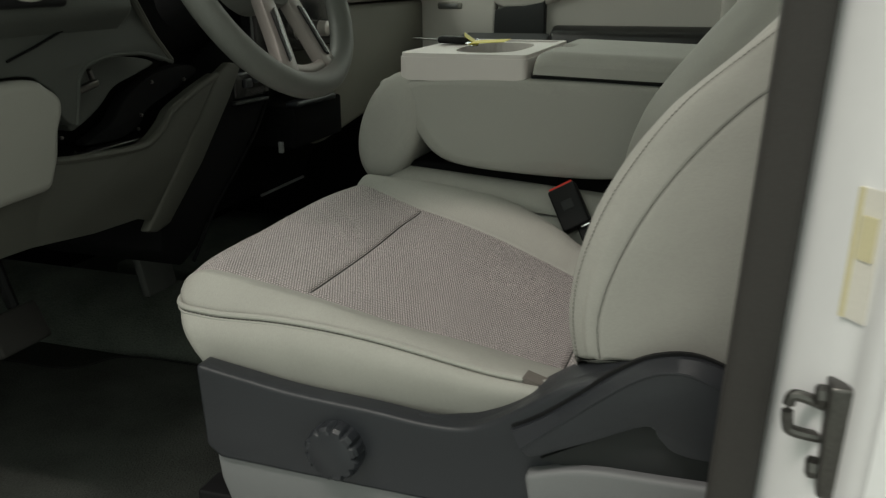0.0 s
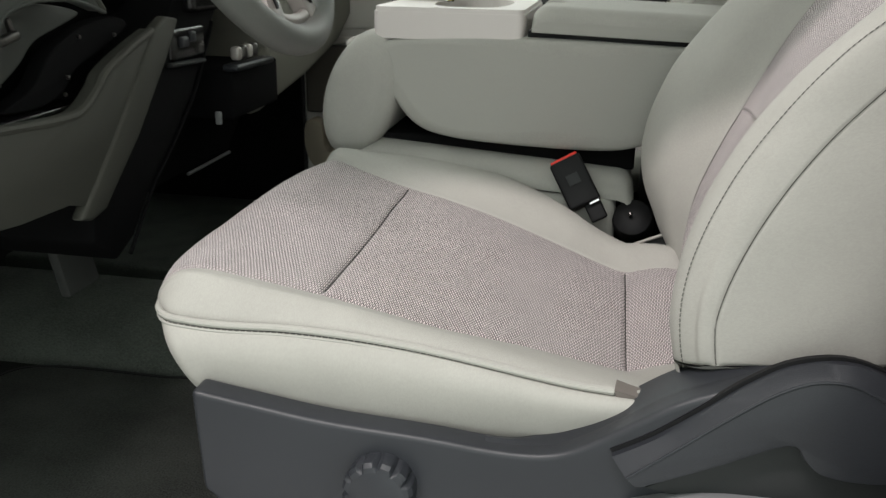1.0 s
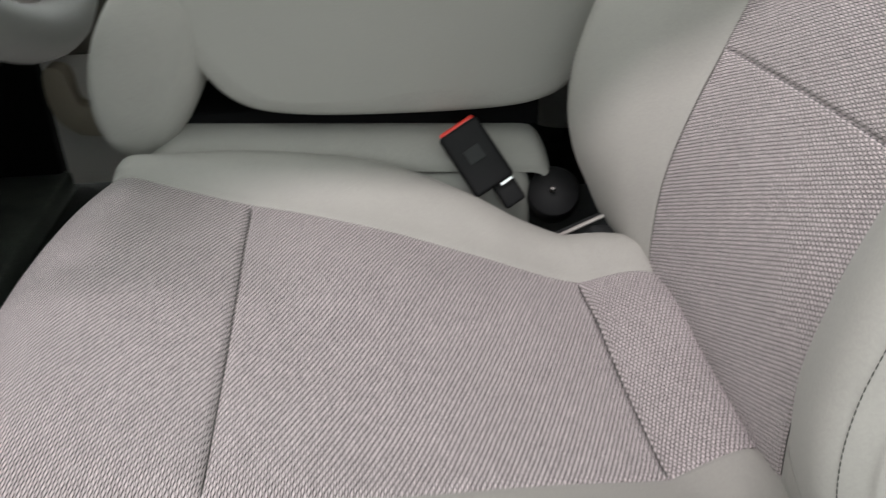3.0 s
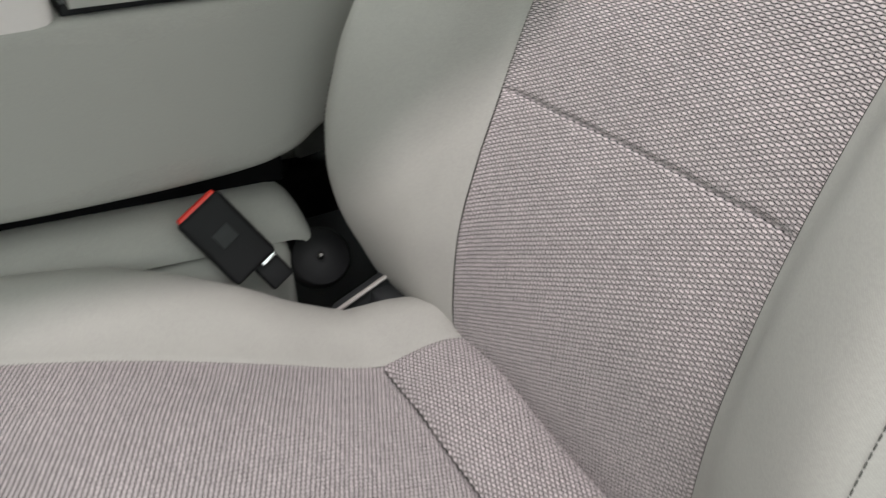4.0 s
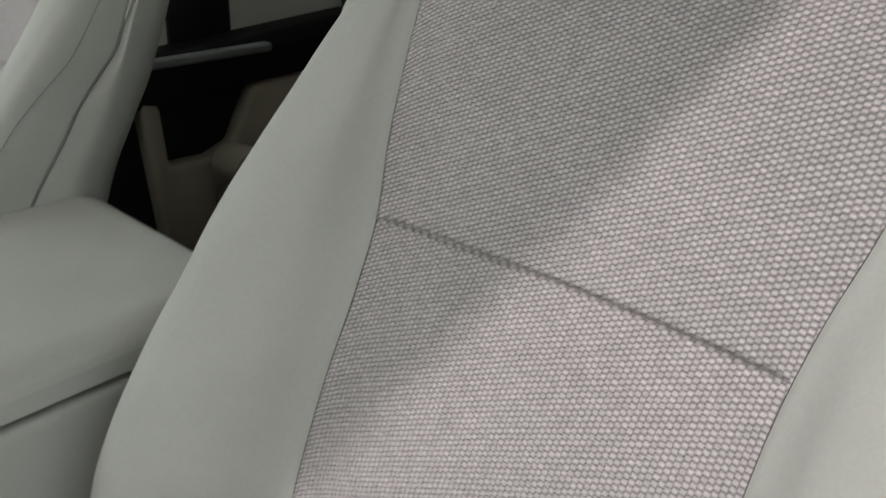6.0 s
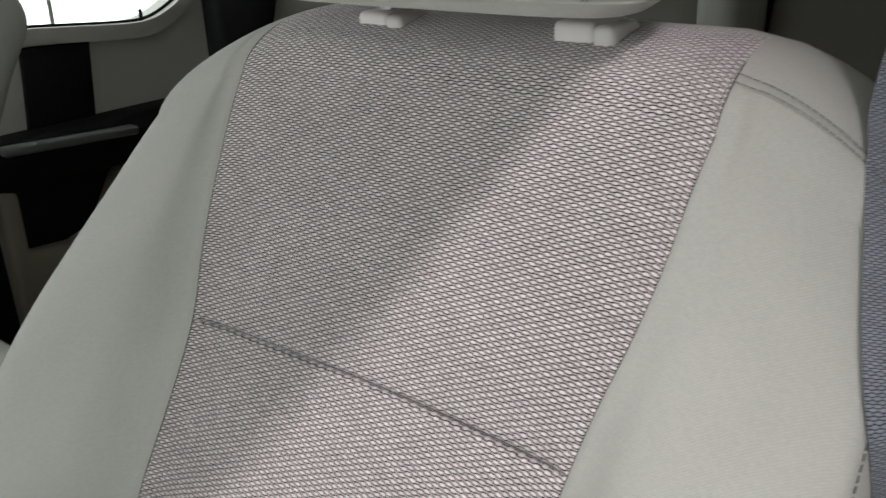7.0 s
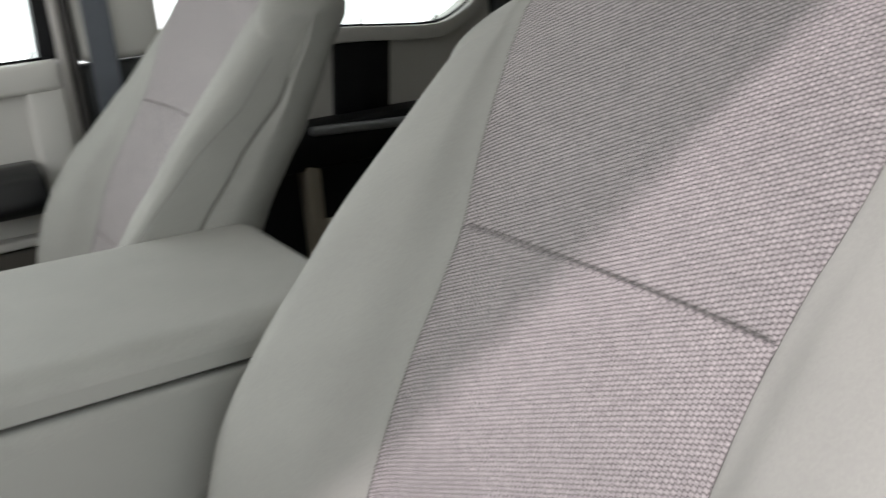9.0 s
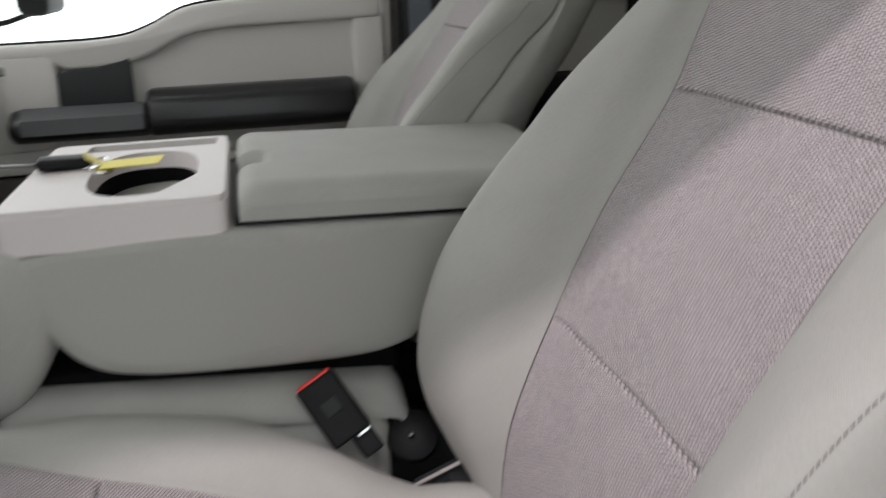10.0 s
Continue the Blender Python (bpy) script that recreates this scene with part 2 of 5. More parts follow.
def plate(outline, axis, a, b, bevel=0.0, seg=2):
    """A flat outline, drawn in the two other axes, given thickness from a to b along the axis."""
    bm = bmesh.new()
    place = {"x": lambda p, c: (c, p[0], p[1]), "y": lambda p, c: (p[0], c, p[1]), "z": lambda p, c: (p[0], p[1], c)}[axis]
    low = [bm.verts.new(place(p, a)) for p in outline]
    high = [bm.verts.new(place(p, b)) for p in outline]
    n = len(outline)
    bm.faces.new(low)
    bm.faces.new(high[::-1])
    for k in range(n):
        bm.faces.new((low[k], low[(k + 1) % n], high[(k + 1) % n], high[k]))
    bmesh.ops.recalc_face_normals(bm, faces=bm.faces)
    if bevel:
        edges = [e for e in bm.edges if e.calc_face_angle(0) > radians(25)]
        bmesh.ops.bevel(bm, geom=edges, offset=bevel, segments=seg, profile=0.5, affect="EDGES", clamp_overlap=True)
    return bm


def smooth_outline(points, n=6, closed=True):
    """More points along a Catmull-Rom line through the given ones."""
    p = [Vector(q) for q in points]
    out, m = [], len(p)
    for k in range(m if closed else m - 1):
        a = p[(k - 1) % m] if closed or k else p[0]
        b, c = p[k], p[(k + 1) % m]
        d = p[(k + 2) % m] if closed or k + 2 < m else p[-1]
        for s in range(n):
            t = s / n
            out.append(0.5 * (2 * b + (c - a) * t + (2 * a - 5 * b + 4 * c - d) * t * t + (3 * b - a - 3 * c + d) * t**3))
    if not closed:
        out.append(p[-1])
    return out


def tube(points, radius, sides=10, closed=False, flat=1.0):
    """A round rod along points; flat squeezes it along its own upward direction."""
    pts = [Vector(p) for p in points]
    bm, rings, n = bmesh.new(), [], len(pts)
    up = Vector((0, 0, 1))
    for k, p in enumerate(pts):
        a = pts[(k - 1) % n] if closed or k else pts[0]
        b = pts[(k + 1) % n] if closed or k < n - 1 else pts[-1]
        d = (b - a).normalized()
        side = d.cross(up)
        side = side.normalized() if side.length > 1e-3 else Vector((0, 1, 0))
        top = side.cross(d).normalized()
        r = radius(k / max(n - 1, 1)) if callable(radius) else radius
        rings.append([bm.verts.new(p + r * (math.cos(w) * side + flat * math.sin(w) * top))
                      for w in (2 * math.pi * j / sides for j in range(sides))])
    for k in range(n if closed else n - 1):
        a, b = rings[k], rings[(k + 1) % n]
        for j in range(sides):
            bm.faces.new((a[j], a[(j + 1) % sides], b[(j + 1) % sides], b[j]))
    if not closed:
        bm.faces.new(rings[0][::-1]), bm.faces.new(rings[-1])
    return bm


def lathe(profile, sides=32):
    """A turned body about z from (radius, z) pairs."""
    bm = bmesh.new()
    rings = [[bm.verts.new((r * math.cos(w), r * math.sin(w), z)) for w in (2 * math.pi * j / sides for j in range(sides))] for r, z in profile]
    for a, b in zip(rings, rings[1:]):
        for j in range(sides):
            bm.faces.new((a[j], a[(j + 1) % sides], b[(j + 1) % sides], b[j]))
    bm.faces.new(rings[0][::-1]), bm.faces.new(rings[-1])
    return bm


def spaced(a, b, n):
    """Values from a to b: about n even steps, and finer ones at both ends for the sewn edges."""
    fine = [0, 0.003, 0.006, 0.01, 0.015, 0.022]
    return [a + (b - a) * t for t in fine + list(np.linspace(0.032, 0.968, max(n - 6, 4))) + [1 - t for t in reversed(fine)]]


def upholstery(name, f, us, vs, mat, parent, label="", seams="", depth=0.006, wide=0.0032, puff=0.0, out=1, **shallow):
    """A panel of a covered form f(u, v). seams: its sewn sides (l, r: first and last u; b, t: first and last v), which are drawn in;
    a side given with a factor is drawn in less."""
    nu, nv = len(us), len(vs)
    P = np.array([[f(u, v) for u in us] for v in vs])
    e = 2e-3
    du = np.array([[np.subtract(f(u + e, v), f(u - e, v)) for u in us] for v in vs])
    dv = np.array([[np.subtract(f(u, v + e), f(u, v - e)) for u in us] for v in vs])
    N = np.cross(du, dv)
    N *= out
    N /= np.linalg.norm(N, axis=2, keepdims=True) + 1e-12
    step_u = np.linalg.norm(np.diff(P, axis=1), axis=2)
    step_v = np.linalg.norm(np.diff(P, axis=0), axis=2)
    au = np.concatenate([np.zeros((nv, 1)), np.cumsum(step_u, 1)], 1)
    av = np.concatenate([np.zeros((1, nu)), np.cumsum(step_v, 0)], 0)
    sink, near = np.zeros((nv, nu)), np.full((nv, nu), 1.0)
    for s, d in (("l", au), ("r", au[:, -1:] - au), ("b", av), ("t", av[-1:] - av)):
        if s in seams:
            cut = np.ones((nv, nu))
            for side, away in (("l", au), ("r", au[:, -1:] - au)):
                if s in "bt" and side in seams:
                    k = shallow.get(side, 1.0)
                    cut = np.minimum(cut, 1 - (1 - k) * np.exp(-((away / 0.008) ** 2)))
            sink = np.maximum(sink, np.exp(-((d / wide) ** 2)) * shallow.get(s, 1.0) * cut)
            near = np.minimum(near, d / 0.05)
    # towards the closing ridge of a form the cover lies smooth
    calm = np.array([min(max((2.4 - v) / 0.7, 0), 1) if max(vs) > 2.5 else 1.0 for v in vs])[:, None, None]
    P = P + calm * N * (puff * np.clip(near, 0, 1)[..., None] ** 0.6 - depth * sink[..., None])
    # cloth never lies quite flat
    wave = np.sin(au * 41 + av * 23) + np.sin(av * 52 - au * 19 + 1.3) + 0.6 * np.sin(av * 97 + au * 71)
    P = P + calm * N * (0.0003 * wave * np.clip(near * 3, 0, 1) * bool(seams))[..., None]
    mid = nu // 2
    au = np.concatenate([np.zeros((nv, 1)), np.cumsum(np.linalg.norm(np.diff(P, axis=1), axis=2), 1)], 1)
    U = au - au[:, mid:mid + 1]
    V = av[:, mid:mid + 1] * np.ones((1, nu))
    bm = bmesh.new()
    layer = bm.loops.layers.uv.new("UVMap")
    verts = [[bm.verts.new(P[j, k]) for k in range(nu)] for j in range(nv)]
    for j in range(nv - 1):
        for k in range(nu - 1):
            quad = ((j, k), (j, k + 1), (j + 1, k + 1), (j + 1, k))
            quad = quad if out > 0 else quad[::-1]
            face = bm.faces.new([verts[a][b] for a, b in quad])
            face.smooth = True
            for loop, (a, b) in zip(face.loops, quad):
                loop[layer].uv = (U[a, b], V[a, b])
    me = bpy.data.meshes.new(name)
    bm.to_mesh(me)
    bm.free()
    return link(name, me, cloth_knit if mat is cloth else mat, parent, label)


def stitches(f, uv_line, pitch=0.006, length=0.0042, r=0.0006, lift=0.0008, out=1):
    """Short threads laid along a line of (u, v) on the form f."""
    pts = [Vector(f(u, v)) for u, v in uv_line]
    bm = bmesh.new()
    run, laid = 0.0, []
    for a, b, (u, v) in zip(pts, pts[1:], uv_line):
        e = 1e-3
        n = (Vector(f(u + e, v)) - Vector(f(u - e, v))).cross(Vector(f(u, v + e)) - Vector(f(u, v - e)))
        n = n.normalized() * out if n.length else Vector((0, 0, 1))
        seg = (b - a).length
        d = (b - a).normalized()
        while run < seg:
            laid.append((a + d * run + n * lift, d, n))
            run += pitch
        run -= seg
    for c, d, n in laid:
        s = d.cross(n)
        ring = []
        for end in (-1, 1):
            ring.append([bm.verts.new(c + d * end * length / 2 + r * (math.cos(w) * s + math.sin(w) * n)) for w in (0, 2.1, 4.2)])
        for j in range(3):
            bm.faces.new((ring[0][j], ring[0][(j + 1) % 3], ring[1][(j + 1) % 3], ring[1][j]))
        bm.faces.new(ring[0][::-1]), bm.faces.new(ring[1])
    return bm


# ---- the front seats ----
# lines of the backrest, by height
back_x = curve([0.20, 0.28, 0.346, 0.403, 0.45, 0.515, 0.559, 0.60, 0.644, 0.69, 0.737, 0.78, 0.82],
               [0.420, 0.418, 0.427, 0.447, 0.468, 0.498, 0.522, 0.550, 0.581, 0.607, 0.633, 0.660, 0.690])
back_wide = curve([0.20, 0.45, 0.645, 0.69, 0.74, 0.81], [0.133, 0.135, 0.1455, 0.157, 0.1645, 0.175])
back_swell = curve([0.20, 0.284, 0.345, 0.412, 0.465, 0.513, 0.551, 0.60, 0.644, 0.677, 0.723, 0.753, 0.80],
                   [-0.012, 0.029, 0.059, 0.083, 0.0893, 0.0848, 0.0765, 0.068, 0.066, 0.056, 0.038, 0.0265, 0.010])
back_spread = curve([0.20, 0.45, 0.56, 0.62, 0.68, 0.74, 0.81], [0.0046, 0.0088, 0.0104, 0.0079, 0.0064, 0.0049, 0.0031])
back_wide_out = curve([0.20, 0.35, 0.45, 0.55, 0.645, 0.68, 0.70, 0.74, 0.77, 0.81], [0.138, 0.141, 0.140, 0.145, 0.145, 0.151, 0.156, 0.163, 0.165, 0.169])
back_swell_out = curve([0.20, 0.284, 0.352, 0.407, 0.459, 0.517, 0.564, 0.60, 0.644, 0.70, 0.753, 0.80],
                       [-0.005, 0.030, 0.050, 0.061, 0.066, 0.060, 0.048, 0.036, 0.026, 0.012, 0.0, -0.010])
TOP_Z, TOP_R = 0.797, 0.034


def spline_at(keys, u):
    """A point on a Catmull-Rom line through keys, u from 0 to len - 1."""
    n = len(keys)
    k = min(max(int(u), 0), n - 2)
    t = u - k
    a, b, c, d = (np.array(keys[min(max(i, 0), n - 1)]) for i in (k - 1, k, k + 1, k + 2))
    return 0.5 * (2 * b + (c - a) * t + (2 * a - 5 * b + 4 * c - d) * t * t + (3 * b - a - 3 * c + d) * t**3)


def backrest(u, v):
    """u: -11 to 11 across the front from the middle (2: seam of the insert, 5: crest, 7: side seam, 11: middle of the back);
    v: height up to 1, then 1 to 2 over the rounded top, 2 to 3 closing it."""
    low = 0.205
    z = low + (TOP_Z - low) * min(v, 1)
    roll = max(v - 1, 0) * math.pi / 4
    lift = TOP_R * math.sin(roll)
    x, w, p = back_x(z), (back_wide if u > 0 else back_wide_out)(z), (back_swell if u > 0 else back_swell_out)(z)
    # the outer bolster runs out flat towards the shoulder
    flat = 0.0 if u > 0 else min(max((z - 0.50) / 0.16, 0), 1)
    g = back_spread(z) if u > 0 else 0.012 * flat
    edge = 0.088 if u > 0 else 0.032 + 0.12 * max(z - 0.34, 0)
    deep = 0.0 if u > 0 else 0.036 * (1 - flat)
    k = 1.0 - 0.03 * min(max((z - 0.70) / 0.097, 0), 1) ** 2
    keys = [(0, 0.008), (0.55 * w, 0.006), (w, 0.0), (w + 0.46 * (0.213 * k - w), -0.60 * p), (0.213 * k + g, -0.97 * p), (0.236 * k + g, -p),
            (0.252 * k + 0.9 * g, -p + 0.016 - 0.011 * flat), (0.260 * k + 0.6 * g, -p + min(edge, p + 0.05)), (0.262 * k + (g if u > 0 else 0.3 * g), 0.060 + 0.6 * deep), (0.245 * k + 0.6 * g, 0.105 + deep), (0.19 * k, 0.122 + deep), (0.0, 0.126 + deep)]
    y, d = spline_at(keys, abs(u))
    # the shoulders slope down to the sides, and the top rolls over from the front and from the back
    y = math.copysign(y, u)
    rise = min(max((z - 0.55) / 0.25, 0), 1)
    fall = 0.050 * (max(abs(y) - 0.14, 0) / 0.115) ** 2 * rise * rise * (3 - 2 * rise)
    mid = 0.062
    d = mid + (d - mid) * math.cos(roll)
    return (x + d + 0.35 * lift - (0.62 if u > 0 else 0.22) * fall, y * (1 - 0.02 * (roll / 1.571)), z + lift - fall)


# lines of the cushion, by distance from front to rear
pipe_z = curve([-0.085, -0.04, 0.05, 0.09, 0.135, 0.18, 0.22, 0.263, 0.305, 0.335, 0.47], [0.298, 0.294, 0.296, 0.295, 0.292, 0.287, 0.281, 0.274, 0.268, 0.266, 0.255])
outer_y = curve([-0.10, 0.053, 0.351, 0.47], [-0.209, -0.178, -0.117, -0.094])
outer_z = curve([-0.09, -0.06, -0.017, 0.027, 0.07, 0.119, 0.167, 0.215, 0.265, 0.316, 0.35, 0.41, 0.47], [0.329, 0.330, 0.321, 0.310, 0.298, 0.283, 0.268, 0.257, 0.245, 0.231, 0.222, 0.216, 0.212])
inner_y = curve([-0.10, 0.043, 0.353, 0.47], [0.252, 0.217, 0.136, 0.104])
inner_z = curve([-0.09, -0.06, -0.011, 0.043, 0.10, 0.19, 0.267, 0.352, 0.41, 0.47], [0.336, 0.334, 0.322, 0.309, 0.300, 0.281, 0.259, 0.236, 0.236, 0.230])
crest_in_y = curve([-0.10, 0.0, 0.15, 0.20, 0.25, 0.33, 0.40, 0.47], [0.272, 0.280, 0.276, 0.266, 0.246, 0.212, 0.185, 0.165])
crest_in_z = curve([-0.09, 0.0, 0.10, 0.18, 0.264, 0.316, 0.368, 0.41, 0.47], [0.337, 0.338, 0.328, 0.315, 0.287, 0.263, 0.247, 0.240, 0.232])
NOSE_X, BASE_Z = -0.06, 0.185


def cushion_row(x):
    """The line across the cushion at a distance x, from the outer side to the inner."""
    po, pi = outer_y(x), inner_y(x)
    zp, zo, zi = pipe_z(x), outer_z(x), inner_z(x)
    ci, cz = crest_in_y(x), crest_in_z(x)
    return [(-0.245, BASE_Z), (-0.258, 0.225), (-0.264, 0.5 * zp + 0.5 * 0.225 + 0.01), (-0.250, zp), (-0.226, zp + 0.42 * (zo - zp) + 0.016),
            (0.5 * po - 0.118, zp + 0.7 * (zo - zp) + 0.012), (po, zo), (0.55 * po, zo - 0.002), (0.5 * (po + pi), 0.5 * (zo + zi) - 0.004),
            (0.55 * pi, zi - 0.002), (pi, zi), (0.5 * (pi + ci) + 0.004, 0.45 * zi + 0.55 * cz + 0.010), (ci, cz + 0.002),
            (ci + 0.022, cz - 0.016), (ci + 0.028, 0.5 * (cz + BASE_Z)), (ci + 0.02, BASE_Z)]


def cushion(u, v):
    """u: 0 to 15 across (3: piping, 6 and 10: seams of the insert); v: 0 at the rear, 1 where the nose begins, 2 under it."""
    x = 0.47 + (NOSE_X - 0.47) * min(v, 1)
    y, z = spline_at(cushion_row(x), u)
    # the rear strip swells and then tucks down before the backrest
    rear = min(max((u - 5.2) / 0.8, 0), 1)
    z += rear * (0.016 * math.sin(math.pi * min(max((x - 0.352) / 0.118, 0), 1)) - 80 * max(x - 0.418, 0) ** 2)
    if u < 3:
        x += 6.2 * max(pipe_z(x) - z, 0) ** 2 * min(max((v - 0.55) / 0.45, 0), 1) ** 2
    if v > 1:
        turn = (v - 1) * radians(140)
        reach = 0.096 - 0.062 * min(abs(y - 0.005) / 0.262, 1.05) ** 3.2
        reach -= 0.007 * math.exp(-(((u - 4.1) / 0.6) ** 2))
        drop = 0.585 * max(z - BASE_Z, 0)
        # the top runs down over the nose; the sides wrap round the corner instead
        s = min(max((u - 3) / 1.7, 0), 1)
        s = s * s * (3 - 2 * s)
        quarter = min(turn, math.pi / 2)
        x -= reach * (s * math.sin(turn) + (1 - s) * math.sin(quarter))
        sunk = drop * (1 - math.cos(turn)) * s
        z -= sunk
        x += 5.0 * sunk**2
        y = y * (1 - 0.05 * (1 - math.cos(turn)) * s) + (1 - s) * 0.05 * (1 - math.cos(turn))
    return (x, y, z)


def v_of(x):
    return (x - 0.47) / (NOSE_X - 0.47)


def headrest_form(u, v):
    """A padded block: u round it, v up."""
    z = 0.848 + 0.17 * v
    edge = max(1 - min(v, 1 - v) / 0.14, 0)
    s = 1 - 0.20 * edge**2.2
    w = 2 * math.pi * u
    c, t = math.cos(w), math.sin(w)
    e = 0.42
    x = 0.709 + 0.05 * (abs(c) ** e) * math.copysign(1, c) * s + 0.10 * v * 0.4
    y = 0.014 + 0.145 * (abs(t) ** e) * math.copysign(1, t) * (1 - 0.15 * edge**2)
    return (x, y, z + 0.012 * (1 - v) * (1 if c > 0 else -0.4))


def build_seat():
    seat = thing("driver_seat", "stone-grey cloth driver's seat with woven insert and slate side shield", "car seat", "front seats")
    # cushion
    mid = upholstery("seat_cushion", cushion, spaced(6, 10, 36), spaced(v_of(0.352), v_of(0.052), 44), weave, seat,
                     "woven pinkish-grey centre panel of the cushion", "lrbt", puff=0.002, l=0.3, r=0.3, b=0.5, t=0.5)
    upholstery("front_panel", cushion, spaced(6, 10, 36), spaced(v_of(0.052), 2, 44), weave, mid, "woven panel over the cushion's front", "lrb", puff=0.003, l=0.3, r=0.3, b=0.5)
    upholstery("rear_panel", cushion, spaced(6, 10, 36), spaced(0, v_of(0.352), 16), weave, mid, "woven strip at the rear of the cushion", "lrt", puff=0.003, l=0.3, r=0.3, t=0.5)
    upholstery("outer_bolster", cushion, spaced(3, 6, 22), spaced(0.0, 2, 90), cloth, mid, "smooth grey outer bolster", "lr", l=0.6, r=0.3)
    upholstery("inner_bolster", cushion, spaced(10, 15, 30), spaced(0.0, 2, 90), cloth, mid, "smooth grey inner bolster", "l", l=0.3)
    upholstery("side_panel", cushion, spaced(0, 3, 20), spaced(0.06, 2, 70), cloth, mid, "smooth grey side of the cushion", "r", r=0.6)
    # twin welt along the outer edge
    line = [cushion(3.0, v) for v in np.linspace(v_of(0.336), 1.62, 60)]
    part("piping", tube([(x, y - 0.0015, z + 0.0012) for x, y, z in line], 0.0034, 8), cloth, mid)
    part("lower_welt", tube([(x, y - 0.0026, z - 0.0048) for x, y, z in line], 0.0018, 8), cloth, mid)
    part("stitching", stitches(cushion, [(2.86, v) for v in np.linspace(v_of(0.336), 1.3, 50)], lift=0.0006), thread, mid)
    tab = bmesh.new()
    fold = ((0.336, 0.270), (0.356, 0.264), (0.392, 0.252), (0.372, 0.236), (0.352, 0.238), (0.341, 0.252))
    near_side = [tab.verts.new((x, -0.2545 + 0.12 * (x - 0.336), z)) for x, z in fold]
    far_side = [tab.verts.new((x + 0.002, -0.236, z + 0.001)) for x, z in fold]
    tab.faces.new(near_side), tab.faces.new(far_side[::-1])
    for n in range(6):
        tab.faces.new((near_side[n], near_side[(n + 1) % 6], far_side[(n + 1) % 6], far_side[n]))
    part("corner_tab", tab, fold_cloth, mid, "brownish cloth fold at the welt's end")
    # backrest
    def z_v(z):
        return (z - 0.205) / (TOP_Z - 0.205)
    low, up = z_v(0.45), z_v(0.645)
    b = upholstery("backrest", backrest, spaced(-2, 2, 36), spaced(low, up, 34), weave, seat, "woven pinkish-grey middle panel of the backrest", "lrbt", puff=0.002, out=-1, l=0.3, r=0.3, b=0.7, wide=0.0017, depth=0.0045)
    upholstery("lower_panel", backrest, spaced(-2, 2, 36), spaced(0, low, 34), weave, b, "woven lower panel of the backrest", "lrt", puff=0.002, out=-1, l=0.35, r=0.35, t=0.7, wide=0.0021)
    upholstery("upper_panel", backrest, spaced(-2, 2, 36), list(spaced(up, 1, 26)) + list(np.linspace(1.05, 3, 40)), weave, b, "woven upper panel over the backrest's top", "lrb", puff=0.002, out=-1, l=0.3, r=0.3, wide=0.0017, depth=0.0045)
    bottom = z_v(0.286)

    def back_out(u, v):
        """The outer side, whose lower hem rises towards the rear."""
        return backrest(u, v + 0.03 * max(1 - (v - bottom) / 0.12, 0) ** 2 * min(max((abs(u) - 4) / 3, 0), 1.5))
    vs = list(spaced(0, 1, 60)) + list(np.linspace(1.05, 3, 40))
    vs_out = list(spaced(bottom, 1, 56)) + list(np.linspace(1.05, 3, 40))
    upholstery("inner_bolster", backrest, spaced(2, 7, 40), vs, cloth, b, "smooth grey inner bolster", "lr", out=-1, l=0.15, r=0.35, wide=0.0022)
    upholstery("outer_bolster", back_out, spaced(-7, -2, 40), vs_out, cloth, b, "smooth grey outer bolster", "lrb", out=-1, l=0.15, r=0.15, b=0.6, wide=0.002)
    upholstery("inner_side", backrest, spaced(7, 11, 30), vs, cloth, b, "", "l", out=-1, l=0.35)
    upholstery("outer_side", back_out, spaced(-11, -7, 30), vs_out, cloth, b, "", "rb", out=-1, r=0.15, b=0.6, wide=0.002)
    upholstery("bolster_root", backrest, spaced(-5.2, -2, 24), list(np.linspace(0.02, bottom + 0.01, 14)), cloth, b, "", "r", out=-1, r=0.35)
    # underside of the outer bolster and side, rolled in
    def under(u, t):
        x, y, z = back_out(u, bottom)
        mx = back_x(0.3) + 0.055
        return (x + (mx - x) * (t * 0.9), y * (1 - 0.12 * t) , z - 0.010 * math.sin(t * math.pi) + 0.004 * t)
    upholstery("bolster_base", under, spaced(-11, -2, 50), list(np.linspace(0, 1, 8)), cloth, b)
    # stitched seams
    for side in (-1, 1):
        line = [(side * (5.45 + (0.9 if side > 0 else 0.55) * min(max((v - 0.3) / 0.55, 0), 1)), v) for v in np.linspace(bottom, 0.97, 60)]
        part("stitching", stitches(back_out if side < 0 else backrest, line, out=-1, r=0.0004 if side > 0 else 0.0005, pitch=0.0046, length=0.0032), thread, b)
    for u in (-7, 7):
        line = [(back_out if u < 0 else backrest)(u, v) for v in np.linspace(bottom + 0.004, 0.93, 50)]
        part("seam_line", tube([(x, y + 0.0004 * (1 if u > 0 else -1), z) for x, y, z in line], 0.0004, 6), seam_dark, b)
    for off in (0.0, 0.14):
        line = [(-2.05 - 3.9 * t, 1.98 - 0.13 * t - off * (1 - 0.4 * t)) for t in np.linspace(0.0, 1, 30)]
        part("shoulder_stitching", stitches(backrest, line, out=-1, r=0.00036, lift=0.0013, pitch=0.0038, length=0.0033), thread, b, "dark double stitching across the shoulder")
    line = [backrest(u, up) for u in np.linspace(-1.98, 1.98, 60)]
    part("seam_line", tube([(x + 0.0030, y, z) for x, y, z in line], 0.0009, 6), seam_dark, b)
    for u in (-2, 2):
        line = [backrest(u, v) for v in np.linspace(0.05, 2.2, 90)]
        part("seam_line", tube([(x + 0.0014, y, z) for x, y, z in line], 0.0004 if u < 0 else 0.0003, 6), seam_dark, b)
